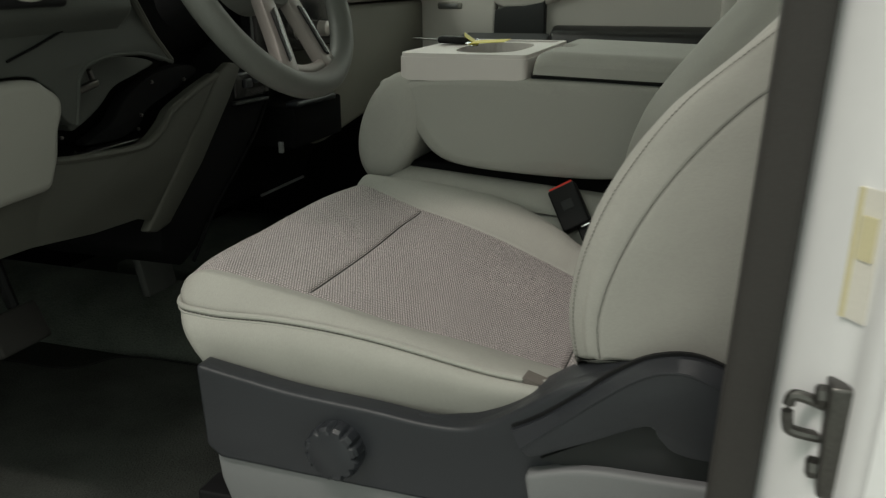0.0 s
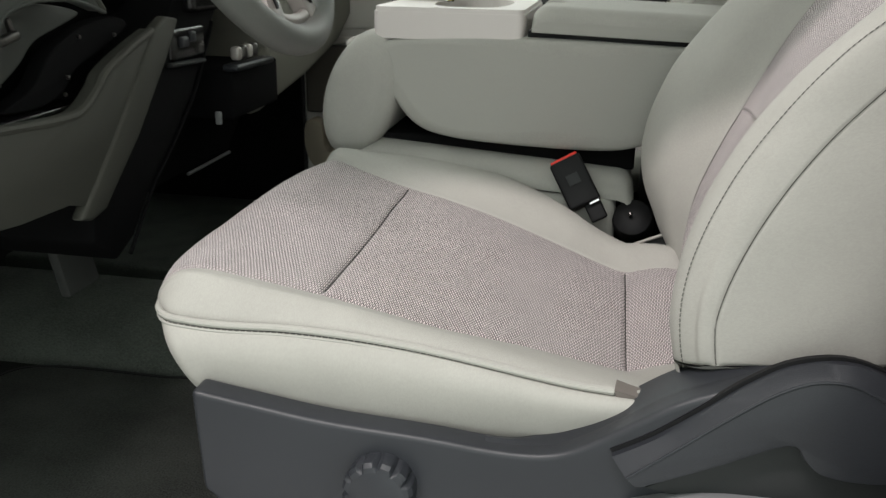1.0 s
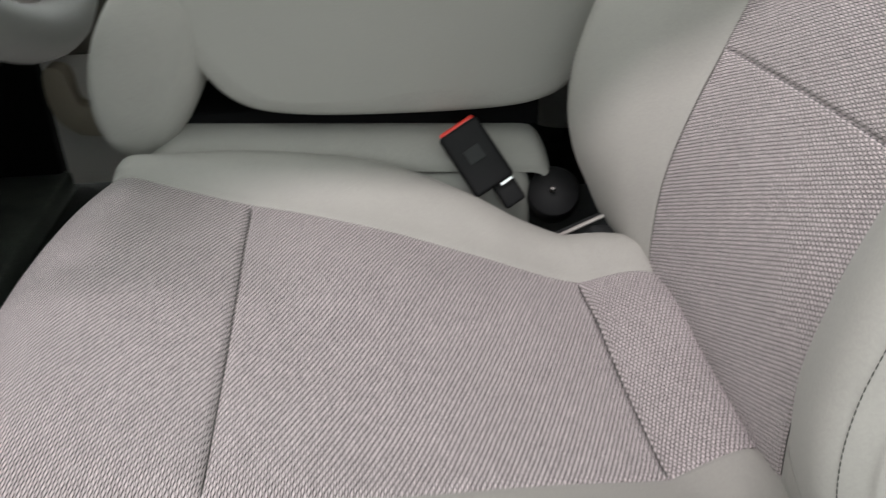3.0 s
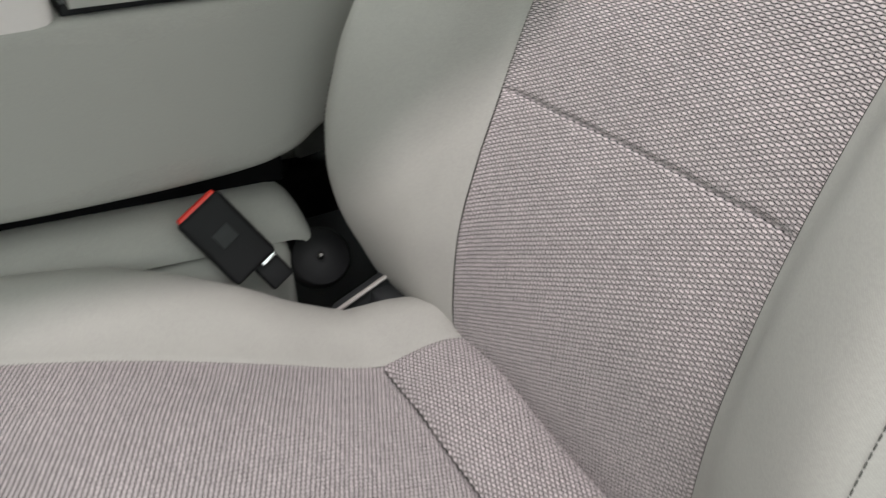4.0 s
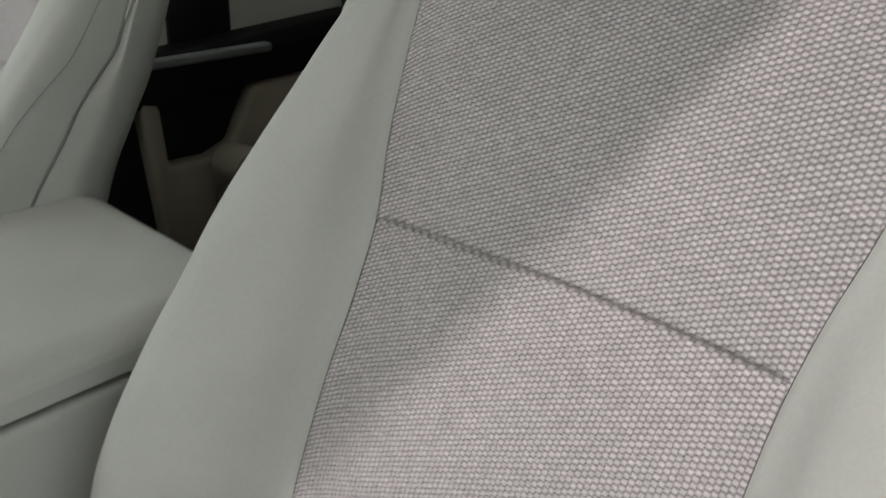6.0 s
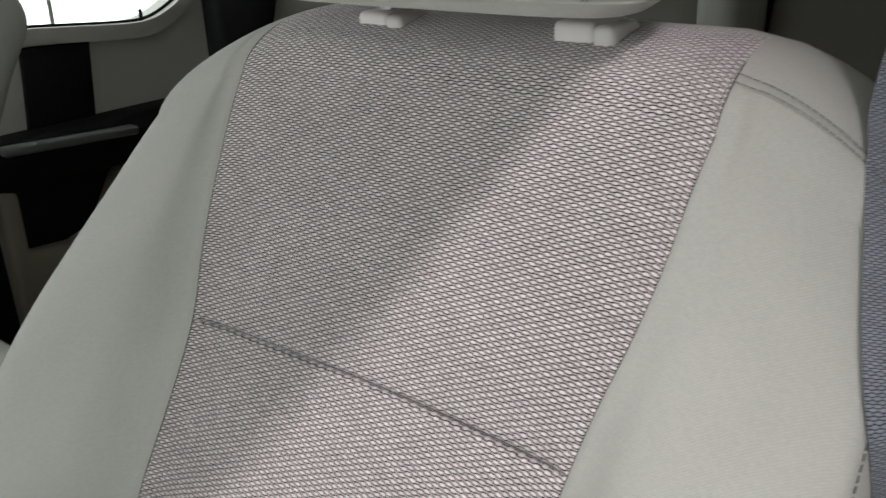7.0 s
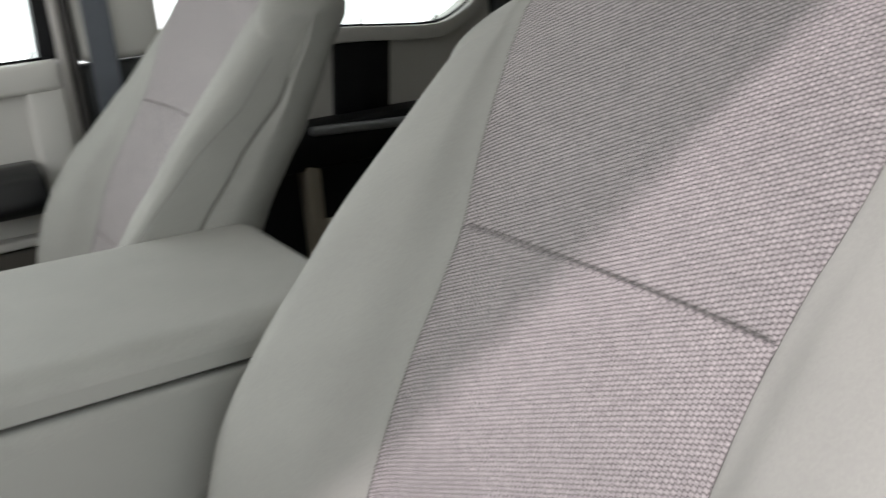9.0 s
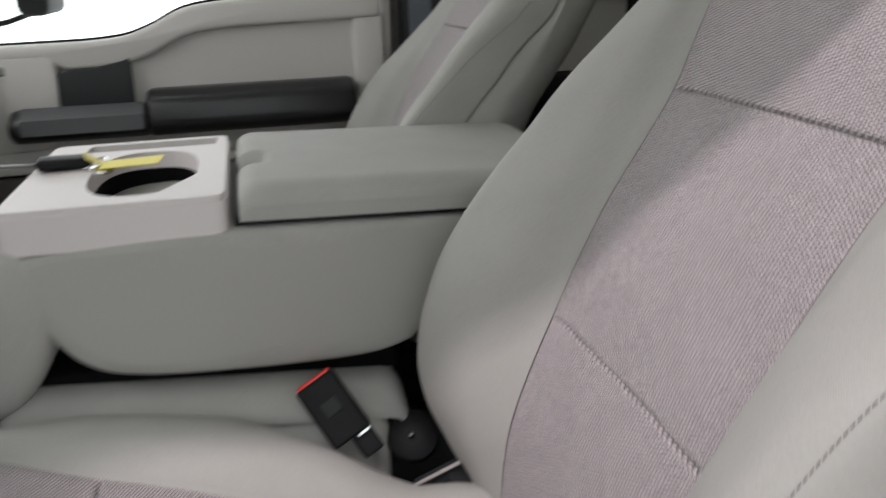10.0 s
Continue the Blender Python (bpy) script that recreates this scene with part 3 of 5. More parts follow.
    for x in (0.052, 0.352):
        line = [cushion(u, v_of(x)) for u in np.linspace(6.03, 9.97, 60)]
        part("seam_line", tube([(a, c, d - 0.0018) for a, c, d in line], 0.0006, 6), seam_dark, mid)
    # rolled edges of the seams over the top
    for u, a, c in ((-7, 0.93, 2.6), (7, 0.93, 2.6)):
        part("seam_roll", tube([backrest(u, v) for v in np.linspace(a, c, 50)], 0.0017, 8), cloth, b)
    # headrest
    h = upholstery("headrest", headrest_form, list(np.linspace(0, 1, 97)), spaced(0, 1, 26), cloth, seat, "grey cloth headrest", out=1)
    cap = bmesh.new()
    cap.faces.new([cap.verts.new(headrest_form(u, 0)) for u in np.linspace(0, 1, 96, endpoint=False)])
    part("headrest_base", cap, cloth, h)
    cap = bmesh.new()
    cap.faces.new([cap.verts.new(headrest_form(u, 1)) for u in np.linspace(0, 1, 96, endpoint=False)])
    part("headrest_top", cap, cloth, h)
    part("headrest_seam", tube([headrest_form(u, 0.045) for u in np.linspace(0, 1, 97)[:-1]], 0.0012, 6, closed=True), cloth, h)
    for u in (0.6035, 0.6095):
        part("stitching", stitches(headrest_form, [(u, v) for v in np.linspace(0.06, 0.9, 40)], r=0.00036, pitch=0.0046, length=0.0040, lift=0.0006), thread_soft, h)
    for yy, name in ((0.083, "post_sleeve"), (-0.068, "post_sleeve")):
        s = part(name, rbox(0.710, 0.748, yy - 0.013, yy + 0.014, 0.812, 0.8325 if yy > 0 else 0.8355, 0.004), trim_pink, seat, "light grey plastic headrest sleeve")
        part("release_tab", rbox(0.708, 0.740, yy - 0.026, yy - 0.012, 0.814, 0.8315 if yy > 0 else 0.8345, 0.004), trim_stone, s)
        part("post", tube([(0.725, yy, 0.80), (0.728, yy, 0.88)], 0.006, 10), chrome, s, "chrome headrest post")
    # side shield with its rounded upper edge
    top = [(-0.035, 0.247), (0.02, 0.239), (0.09, 0.230), (0.18, 0.225), (0.24, 0.220), (0.284, 0.222), (0.315, 0.235), (0.355, 0.262), (0.392, 0.286), (0.447, 0.307), (0.49, 0.313), (0.54, 0.30), (0.575, 0.275)]
    outline = [tuple(p) for p in smooth_outline(top, 5, closed=False)] + [(0.585, 0.126), (0.40, 0.126), (0.10, 0.129), (-0.012, 0.131), (-0.030, 0.145)]
    shield = part("side_shield", plate(outline, "y", -0.292, -0.262, 0.009, 4), slate, seat, "dark slate plastic side shield with rounded top edge")
    # lower shield in a lighter grey, which includes the light it catches
    part("lower_trim", plate([(-0.022, 0.136), (0.10, 0.133), (0.30, 0.132), (0.585, 0.13), (0.585, 0.03), (0.0, 0.05), (-0.018, 0.10)], "y", -0.286, -0.258, 0.006, 3), slate_light, shield, "plastic trim under the shield, its grey lightened for the light it catches")
    # the broad flange on the shield's top edge, widening towards the hinge
    flange, rings = bmesh.new(), []
    for p in smooth_outline(top, 5, closed=False):
        if p[0] < 0.22:
            continue
        t = min(max((p[0] - 0.24) / 0.10, 0), 1)
        inner = -0.264 + 0.036 * t * t * (3 - 2 * t)
        rings.append([flange.verts.new((p[0], y, p[1] + h)) for y, h in ((-0.285, -0.010), (-0.280, -0.001), (0.5 * (inner - 0.280), 0.002), (inner, -0.001), (inner + 0.004, -0.012), (inner, -0.03), (-0.285, -0.03))])
    for a, c in zip(rings, rings[1:]):
        for n in range(7):
            flange.faces.new((a[n], a[(n + 1) % 7], c[(n + 1) % 7], c[n]))
    flange.faces.new(rings[0]), flange.faces.new(rings[-1][::-1])
    part("flange", flange, slate, shield, "grained slate flange along the shield")
    # hinge cover and recline lever
    ridge = [tuple(p) for p in smooth_outline([(0.349, 0.222), (0.385, 0.253), (0.424, 0.287), (0.455, 0.311), (0.482, 0.323), (0.512, 0.321), (0.545, 0.300), (0.560, 0.268)], 5, closed=False)]
    upper = [tuple(p) for p in smooth_outline([(0.337, 0.233), (0.368, 0.252), (0.402, 0.279), (0.436, 0.308), (0.470, 0.328), (0.512, 0.333), (0.556, 0.312), (0.574, 0.272)], 5, closed=False)]
    lower = [tuple(p) for p in smooth_outline([(0.560, 0.268), (0.553, 0.246), (0.520, 0.241), (0.494, 0.245), (0.481, 0.256), (0.468, 0.267), (0.418, 0.242), (0.370, 0.219), (0.357, 0.215), (0.349, 0.222)], 4, closed=False)]
    lev = part("recline_lever", plate(ridge + lower[1:-1], "y", -0.313, -0.290, 0.0025, 2), slate, seat, "dark slate plastic recline lever")
    slope = bmesh.new()
    rows = [[slope.verts.new((x, yy, z)) for x, z in line] for line, yy in ((ridge, -0.3125), (upper, -0.300), (upper, -0.288))]
    for a, c in zip(rows, rows[1:]):
        for n in range(len(ridge) - 1):
            slope.faces.new((a[n], a[n + 1], c[n + 1], c[n]))
    part("lever_slope", slope, slate, lev)
    part("lever_ridge", tube([(x, -0.3125, z) for x, z in ridge], 0.0014, 8), slate, lev)
    part("lever_shadow_gap", plate([(x - 0.0018, z + 0.003) for x, z in upper] + [(x, z) for x, z in reversed(upper)], "y", -0.2935, -0.289), black, lev)
    part("lever_recess", plate([(0.365, 0.205), (0.465, 0.262), (0.575, 0.25), (0.575, 0.205), (0.49, 0.200), (0.41, 0.198)], "y", -0.2965, -0.288, 0.002), charcoal, shield)
    # the light on this ledge is likewise put into its lighter grey
    part("lower_ledge", plate([tuple(p) for p in smooth_outline([(0.352, 0.190), (0.411, 0.207), (0.49, 0.210), (0.57, 0.212)], 4, closed=False)] + [(0.58, 0.15), (0.36, 0.14)], "y", -0.308, -0.285, 0.006, 3), slate_light, shield, "ledge under the lever, its grey lightened for the light it catches")
    # lumbar knob with scalloped rim
    kn = bmesh.new()
    ring = []
    for zz, rad in ((0.0, 0.031), (0.012, 0.0325), (0.020, 0.032), (0.0235, 0.029), (0.0245, 0.025)):
        row = []
        for j in range(96):
            w = 2 * math.pi * j / 96
            bite = max(math.cos(12 * w), 0.0) ** 2 * (0.0042 if 0 < zz < 0.024 else 0.0)
            row.append(kn.verts.new(((rad - bite) * math.cos(w), -zz, (rad - bite) * math.sin(w))))
        ring.append(row)
    for a, c in zip(ring, ring[1:]):
        for j in range(96):
            kn.faces.new((a[j], a[(j + 1) % 96], c[(j + 1) % 96], c[j]))
    kn.faces.new(ring[-1]), kn.faces.new(ring[0][::-1])
    moved(kn, pose(0.142, -0.291, 0.176))
    part("lumbar_knob", kn, slate, seat, "round dark plastic knob with scalloped rim")
    part("hinge_cover", rbox(0.42, 0.57, -0.261, -0.20, 0.10, 0.275, 0.01), dull_black, seat, "black hinge cover behind the lever")
    # frame under the cushion, tracks
    part("seat_frame", rbox(-0.03, 0.55, -0.24, 0.24, 0.02, 0.18, 0.02), black, seat, "black steel seat frame")
    for yy in (-0.2, 0.2):
        part("seat_track", rbox(-0.10, 0.58, yy - 0.025, yy + 0.025, -0.095, 0.03, 0.004), black, seat)
    part("hinge_bracket", rbox(0.385, 0.47, 0.19, 0.232, 0.08, 0.25, 0.006), charcoal, seat, "dark steel hinge bracket")
    return seat


driver_seat = build_seat()
passenger_seat = copy_thing(driver_seat, Matrix.Translation((0, 0.90, 0)) @ Matrix.Diagonal((1, -1, 1, 1)))
passenger_seat.name = "passenger_seat"
passenger_seat["label"] = "stone-grey cloth passenger seat with woven insert beyond the armrest"


# ---- belt buckle, stalk and belt ----
def build_buckle():
    b = thing("seat_belt_buckle", "black plastic belt buckle with red release button beside the seat", "buckle")
    wide = Vector((0.040, 0.006, 0.022)).normalized()
    down = Vector((0.031, -0.031, -0.058)).normalized()
    face = down.cross(wide).normalized()
    down = wide.cross(face).normalized()
    m = Matrix((wide, down, face)).transposed().to_4x4()
    m.translation = Vector((0.239, 0.279, 0.335))
    # local: x across, y down the buckle, z out of its face
    body = part("buckle_body", moved(rbox(0, 0.046, 0.001, 0.073, -0.024, 0, 0.004), m), black, b, "black plastic housing")
    part("embossed_mark", moved(rbox(0.014, 0.032, 0.026, 0.042, -0.001, 0.0009, 0.0008), m), charcoal, body)
    part("release_button", moved(rbox(0.003, 0.043, -0.0025, 0.004, -0.022, -0.003, 0.002), m), red, b, "red plastic release button")
    part("steel_clip", moved(rbox(0.028, 0.043, 0.0725, 0.0765, -0.008, -0.005, 0.0008), m), chrome, body)
    part("stalk", moved(rbox(0.020, 0.044, 0.07, 0.100, -0.020, -0.012, 0.003), m), black, b, "dark webbing stalk")
    return b


build_buckle()
cover = thing("bolt_cover", "round dark plastic pivot cover beside the seat", "cover")
part("dome", moved(lathe([(0.028, -0.03), (0.029, 0.0), (0.0265, 0.006), (0.018, 0.010), (0.006, 0.012), (0.004, 0.012)], 28), look((0.362, 0.282, 0.264), (0.25, -0.35, 0.75)) @ pose(0, 0, 0, 180)), black, cover)
part("pin", moved(lathe([(0.0032, 0.0), (0.0032, 0.006), (0.0016, 0.008)], 12), look((0.358, 0.270, 0.272), (0.25, -0.35, 0.75)) @ pose(0, 0, 0, 180)), steel, cover)
bar = thing("hinge_bar", "dark steel hinge bar with bright edge by the backrest", "bar")
part("plate", moved(rbox(-0.03, 0.03, -0.006, 0.006, -0.04, 0.0, 0.003), Matrix.Translation((0.378, 0.232, 0.250)) @ pose(0, 0, 0, 0, -26, -8)), charcoal, bar)
part("bright_edge", tube([(0.352, 0.2255, 0.239), (0.400, 0.2195, 0.2625)], 0.0022, 8), silver, bar)


def ribbon(points, across, thick=0.0014):
    """Webbing along points, each with the direction across it; UV runs along and across in metres."""
    bm = bmesh.new()
    layer = bm.loops.layers.uv.new("UVMap")
    rows, run = [], 0.0
    pts = [Vector(p) for p in points]
    for k, p in enumerate(pts):
        run += (p - pts[k - 1]).length if k else 0
        d = (pts[min(k + 1, len(pts) - 1)] - pts[max(k - 1, 0)]).normalized()
        a = Vector(across[k])
        a = (a - d * a.dot(d)).normalized()
        n = a.cross(d)
        rows.append(([bm.verts.new(p + a * (w * 0.0235) + n * (s * thick / 2)) for s, w in ((1, -1), (1, -0.9), (1, 0), (1, 0.9), (1, 1), (-1, 1), (-1, 0), (-1, -1))], run))
    xs = (-0.0235, -0.021, 0, 0.021, 0.0235, 0.0235, 0, -0.0235)
    for (a, ra), (b, rb) in zip(rows, rows[1:]):
        for j in range(8):
            i = (j + 1) % 8
            f = bm.faces.new((a[j], a[i], b[i], b[j]))
            for loop, uv in zip(f.loops, ((ra, xs[j]), (ra, xs[i]), (rb, xs[i]), (rb, xs[j]))):
                loop[layer].uv = (uv[1], uv[0])
    return bm


belt = thing("seat_belt", "dark blue-grey webbing belt hanging at the pillar", "seat belt")
line = smooth_outline([(0.74, -0.29, 1.12), (0.727, -0.247, 0.845), (0.7075, -0.2487, 0.790), (0.684, -0.2575, 0.762), (0.660, -0.2670, 0.7306), (0.642, -0.2760, 0.706), (0.6385, -0.282, 0.685), (0.649, -0.289, 0.637), (0.652, -0.305, 0.56), (0.650, -0.333, 0.40), (0.650, -0.345, 0.20), (0.650, -0.345, 0.02)], 6, closed=False)
part("webbing", ribbon([tuple(p) for p in line], [Vector((0.62, -0.78, 0)).lerp(Vector((1, -0.1, 0.3)), min(max((1.0 - p.z - 0.45) / 0.25, 0), 1)) for p in line]), belt_cloth, belt)
part("guide", rbox(0.69, 0.77, -0.36, -0.235, 1.10, 1.15, 0.01), charcoal, belt, "dark plastic belt guide")


# ---- the fold-down centre seat with its armrest and tray ----
def fill_with_holes(outline, holes, axis, a, b):
    bm = bmesh.new()
    place = {"x": lambda p, c: (c, p[0], p[1]), "y": lambda p, c: (p[0], c, p[1]), "z": lambda p, c: (p[0], p[1], c)}[axis]
    for c in (a, b):
        edges = []
        for loop in [outline, *holes]:
            vs = [bm.verts.new(place(p, c)) for p in loop]
            edges += [bm.edges.new((vs[k], vs[(k + 1) % len(vs)])) for k in range(len(vs))]
        bmesh.ops.triangle_fill(bm, use_beauty=True, use_dissolve=False, edges=edges)
    for loop in [outline, *holes]:
        for k in range(len(loop)):
            p, q = loop[k], loop[(k + 1) % len(loop)]
            bm.faces.new([bm.verts.new(place(r, c)) for r, c in ((p, a), (q, a), (q, b), (p, b))])
    bmesh.ops.remove_doubles(bm, verts=bm.verts, dist=1e-5)
    return bm


def oval(cx, cy, rx, ry, n=40, e=1.0):
    return [(cx + rx * math.copysign(abs(math.cos(w)) ** e, math.cos(w)), cy + ry * math.copysign(abs(math.sin(w)) ** e, math.sin(w))) for w in (2 * math.pi * k / n for k in range(n))]


CY0, CY1 = 0.320, 0.650


def armrest_form(u, v):
    """The upholstered block under the lid: u round its side outline, v across from one side to the other."""
    pts = [(0.60, 0.492), (0.40, 0.4995), (0.20, 0.5055), (0.05, 0.500), (-0.018, 0.492), (-0.024, 0.470), (-0.004, 0.427), (0.035, 0.378), (0.09, 0.359),
           (0.20, 0.351), (0.31, 0.350), (0.365, 0.359), (0.42, 0.385), (0.60, 0.42)]
    x, z = spline_at(pts, u)
    edge = max(1 - min(v, 1 - v) / 0.10, 0)
    s = 0.022 * (1 - math.sqrt(max(1 - edge**2, 0)))
    cx, cz = 0.25, 0.44
    n = Vector((cx - x, 0, cz - z)).normalized()
    return (x + n.x * s, CY0 + (CY1 - CY0) * (0.5 - 0.5 * math.cos(math.pi * v)) - (0.006 * math.sin(math.pi * u / 13) * (1 - 2 * v) if edge > 0 else 0), z + n.z * s * 1.2)


centre = thing("centre_seat", "grey centre seat with its backrest folded down as an armrest", "car seat")
block = upholstery("armrest_block", armrest_form, list(np.linspace(0, 13, 80)), list(np.linspace(0, 1, 40)), cloth, centre, "smooth grey cloth armrest side")
for v in (0.0, 1.0):
    side = bmesh.new()
    side.faces.new([side.verts.new(armrest_form(u, v)) for u in np.linspace(0, 13, 80)])
    part("side_cover", side, cloth, block)
# lid with a thumb notch
def lid_form(u, v):
    """u: 0 to 1 across, v: front to rear; the upper skin of the lid."""
    x = 0.203 + 0.382 * v
    eu, ev = max(1 - min(u, 1 - u) / 0.09, 0), max(1 - min(v * 0.38, (1 - v) * 0.38) / 0.022, 0)
    z = 0.549 - 0.012 * v - 0.020 * (1 - math.sqrt(max(1 - eu**2, 0))) - 0.016 * (1 - math.sqrt(max(1 - ev**2, 0)))
    y = CY0 - 0.002 + (CY1 - CY0 + 0.004) * u
    y += (0.5 - u) * 0.05 * max((v - 0.9) / 0.1, 0) ** 2
    notch = math.exp(-(((y - 0.468) / 0.028) ** 6) - ((v / 0.075) ** 6))
    return (x, y, z - 0.034 * notch)


def lid_low(x):
    """The lid's lower edge, which falls a little to the rear."""
    return 0.5135 - 0.032 * (x - 0.2)


lid = upholstery("armrest_lid", lid_form, spaced(0, 1, 50), spaced(0, 1, 60), cloth, centre, "padded grey armrest lid with thumb notch")
rim = bmesh.new()
border = [lid_form(u, 0) for u in spaced(0, 1, 50)] + [lid_form(1, v) for v in spaced(0, 1, 60)] + [lid_form(u, 1) for u in spaced(1, 0, 50)] + [lid_form(0, v) for v in spaced(1, 0, 60)]
topv = [rim.verts.new(p) for p in border]
lowv = [rim.verts.new((p[0], p[1], lid_low(p[0]))) for p in border]
for k in range(len(border)):
    j = (k + 1) % len(border)
    if (Vector(border[k]) - Vector(border[j])).length > 1e-6:
        rim.faces.new((topv[k], topv[j], lowv[j], lowv[k]))
part("lid_edge", rim, cloth, lid)
# a near-black block gives the thumb notch its shade
part("lid_latch", rbox(0.2025, 0.228, 0.446, 0.490, 0.500, 0.5290, 0.003), dull_black, lid, "near-black latch block, standing for the shade in the thumb notch")
# added slab, near-black to draw the shade in the gap below the armrest
part("armrest_gap_shade", rbox(-0.035, 0.36, 0.348, 0.600, 0.318, 0.356, 0.004), dull_black, centre, "near-black slab for the shaded gap under the folded armrest")
part("hinge_gap", moved(rbox(0.0, 0.383, CY0 + 0.012, CY1 - 0.012, -0.015, 0.001, 0.002), Matrix.Translation((0.197, 0, 0.5135)) @ pose(0, 0, 0, 0, 1.83)), black, centre)
# moulded tray with cup hole and slot
cup, slot = oval(0.102, 0.462, 0.058, 0.112, 48, 0.75), [(0.020, 0.596), (0.178, 0.596), (0.178, 0.640), (0.020, 0.640)]
outline = oval(0.083, 0.487, 0.108, 0.166, 64, 0.09)
tray = part("tray", fill_with_holes(outline, [cup, slot], "z", 0.528, 0.5425), trim_pink, centre, "pinkish-grey moulded plastic tray with a cup hole", angle=50)
part("tray_skirt", fill_with_holes(oval(0.083, 0.487, 0.110, 0.168, 64, 0.09), [oval(0.083, 0.487, 0.1, 0.158, 64, 0.09)], "z", 0.4985, 0.536), trim_pink, tray, angle=50)
cupwall = bmesh.new()
for k in range(len(cup)):
    (ax, ay), (bx, by) = cup[k], cup[(k + 1) % len(cup)]
    cupwall.faces.new([cupwall.verts.new(p) for p in ((ax, ay, 0.530), (bx, by, 0.530), (bx, by, 0.462), (ax, ay, 0.462))])
cupwall.faces.new([cupwall.verts.new((x, y, 0.464)) for x, y in cup])
# the shade down in the cup hole is put into near-black walls
part("cup_well", cupwall, dull_black, tray, "cup well, coloured near-black for the shade inside")
cup_lip = bmesh.new()
inner = oval(0.102, 0.462, 0.0574, 0.1112, 48, 0.75)
for k in range(len(inner)):
    (ax, ay), (bx, by) = inner[k], inner[(k + 1) % len(inner)]
    cup_lip.faces.new([cup_lip.verts.new(p) for p in ((ax, ay, 0.541), (bx, by, 0.541), (bx, by, 0.522), (ax, ay, 0.522))])
part("cup_lip", cup_lip, trim_pink, tray, "pinkish upper wall of the cup hole")
part("cup_flap", plate([(0.100, 0.358), (0.150, 0.372), (0.158, 0.42), (0.157, 0.475)], "z", 0.522, 0.533, 0.002), trim_pink, tray, "pale flap in the cup hole")
part("slot_well", joined(rbox(0.016, 0.182, 0.592, 0.644, 0.494, 0.499, 0), rbox(0.016, 0.0198, 0.592, 0.644, 0.499, 0.5275, 0), rbox(0.1782, 0.182, 0.592, 0.644, 0.499, 0.5275, 0), rbox(0.0198, 0.1782, 0.592, 0.5958, 0.499, 0.5275, 0), rbox(0.0198, 0.1782, 0.6402, 0.644, 0.499, 0.5275, 0)), trim_mid, tray, "sunken pen slot")
# the folded headrest at the front end
def pill(u, v):
    w = 2 * math.pi * u
    edge = max(1 - min(v, 1 - v) / 0.22, 0)
    s = max(math.sqrt(max(1 - edge**2.6, 0)), 0.03)
    a, b = 0.056 * math.cos(w) * s, 0.100 * math.sin(w) * s
    t = radians(20)
    return (-0.046 + a * math.cos(t) + b * math.sin(t), CY0 - 0.012 + (CY1 - CY0 + 0.024) * (0.5 - 0.5 * math.cos(math.pi * v)), 0.414 - a * math.sin(t) + b * math.cos(t))


hr = upholstery("folded_headrest", pill, list(np.linspace(0, 1, 49)), spaced(0, 1, 30), cloth, centre, "rounded grey headrest folded under the tray", out=-1)
for v in (0, 1):
    side = bmesh.new()
    side.faces.new([side.verts.new(pill(u, v)) for u in np.linspace(0, 1, 48, endpoint=False)])
    part("end_cover", side, cloth, hr)
part("front_cap", plate([tuple(p) for p in smooth_outline([(-0.03, 0.50), (-0.05, 0.50), (-0.08, 0.485), (-0.05, 0.46), (-0.02, 0.47)], 4)], "y", 0.36, 0.61, 0.004), trim_stone, centre)


def centre_cushion(u, v):
    x = -0.06 + 0.422 * v
    eu, ev = max(1 - min(u, 1 - u) / 0.10, 0), max(1 - min(v, (1 - v) * 2) / 0.10, 0)
    z = 0.338 - 0.030 * v - 0.024 * (1 - math.sqrt(max(1 - eu**2, 0))) - 0.03 * (1 - math.sqrt(max(1 - ev**2, 0)))
    z += 0.012 * math.exp(-(((u - 0.16) / 0.12) ** 2)) - 0.008 * math.exp(-(((u - 0.24) / 0.014) ** 2))
    return (x, 0.300 + 0.310 * u - 0.03 * v * (u < 0.5) * (0.5 - u), z)


cc = upholstery("seat_cushion", centre_cushion, spaced(0, 1, 50), spaced(0, 1, 50), cloth, centre, "smooth grey centre cushion under the armrest", out=1)
part("cushion_base", rbox(-0.05, 0.338, 0.276, 0.665, 0.10, 0.292, 0.02, 4), cloth, cc)
part("seat_base", rbox(0.0, 0.62, 0.33, 0.63, -0.09, 0.12, 0.01), black, centre)
part("rear_shell", rbox(0.585, 0.65, 0.325, 0.645, 0.10, 0.43, 0.02), dull_black, centre)

# ---- keys on the tray ----
keys = thing("car_keys", "car keys with black fob and yellow paper tag", "keys")
part("fob", moved(rbox(-0.03, 0.03, -0.016, 0.016, 0, 0.013, 0.005), Matrix.Translation((0.01, 0.508, 0.544)) @ pose(0, 0, 0, 0, 2, 8)), black, keys, "black plastic key fob")
part("blade", moved(rbox(-0.05, 0.0, -0.004, 0.004, 0.004, 0.0065, 0.001), Matrix.Translation((-0.02, 0.505, 0.545)) @ pose(0, 0, 0, 0, 3, 4)), steel, keys, "steel key blade")
part("ring", moved(tube([(0.013 * math.cos(w), 0.013 * math.sin(w), 0) for w in np.linspace(0, 6.283, 25)[:-1]], 0.0013, 8, closed=True), Matrix.Translation((0.046, 0.497, 0.549)) @ pose(0, 0, 0, 12, -8)), chrome, keys, "bright steel key ring")
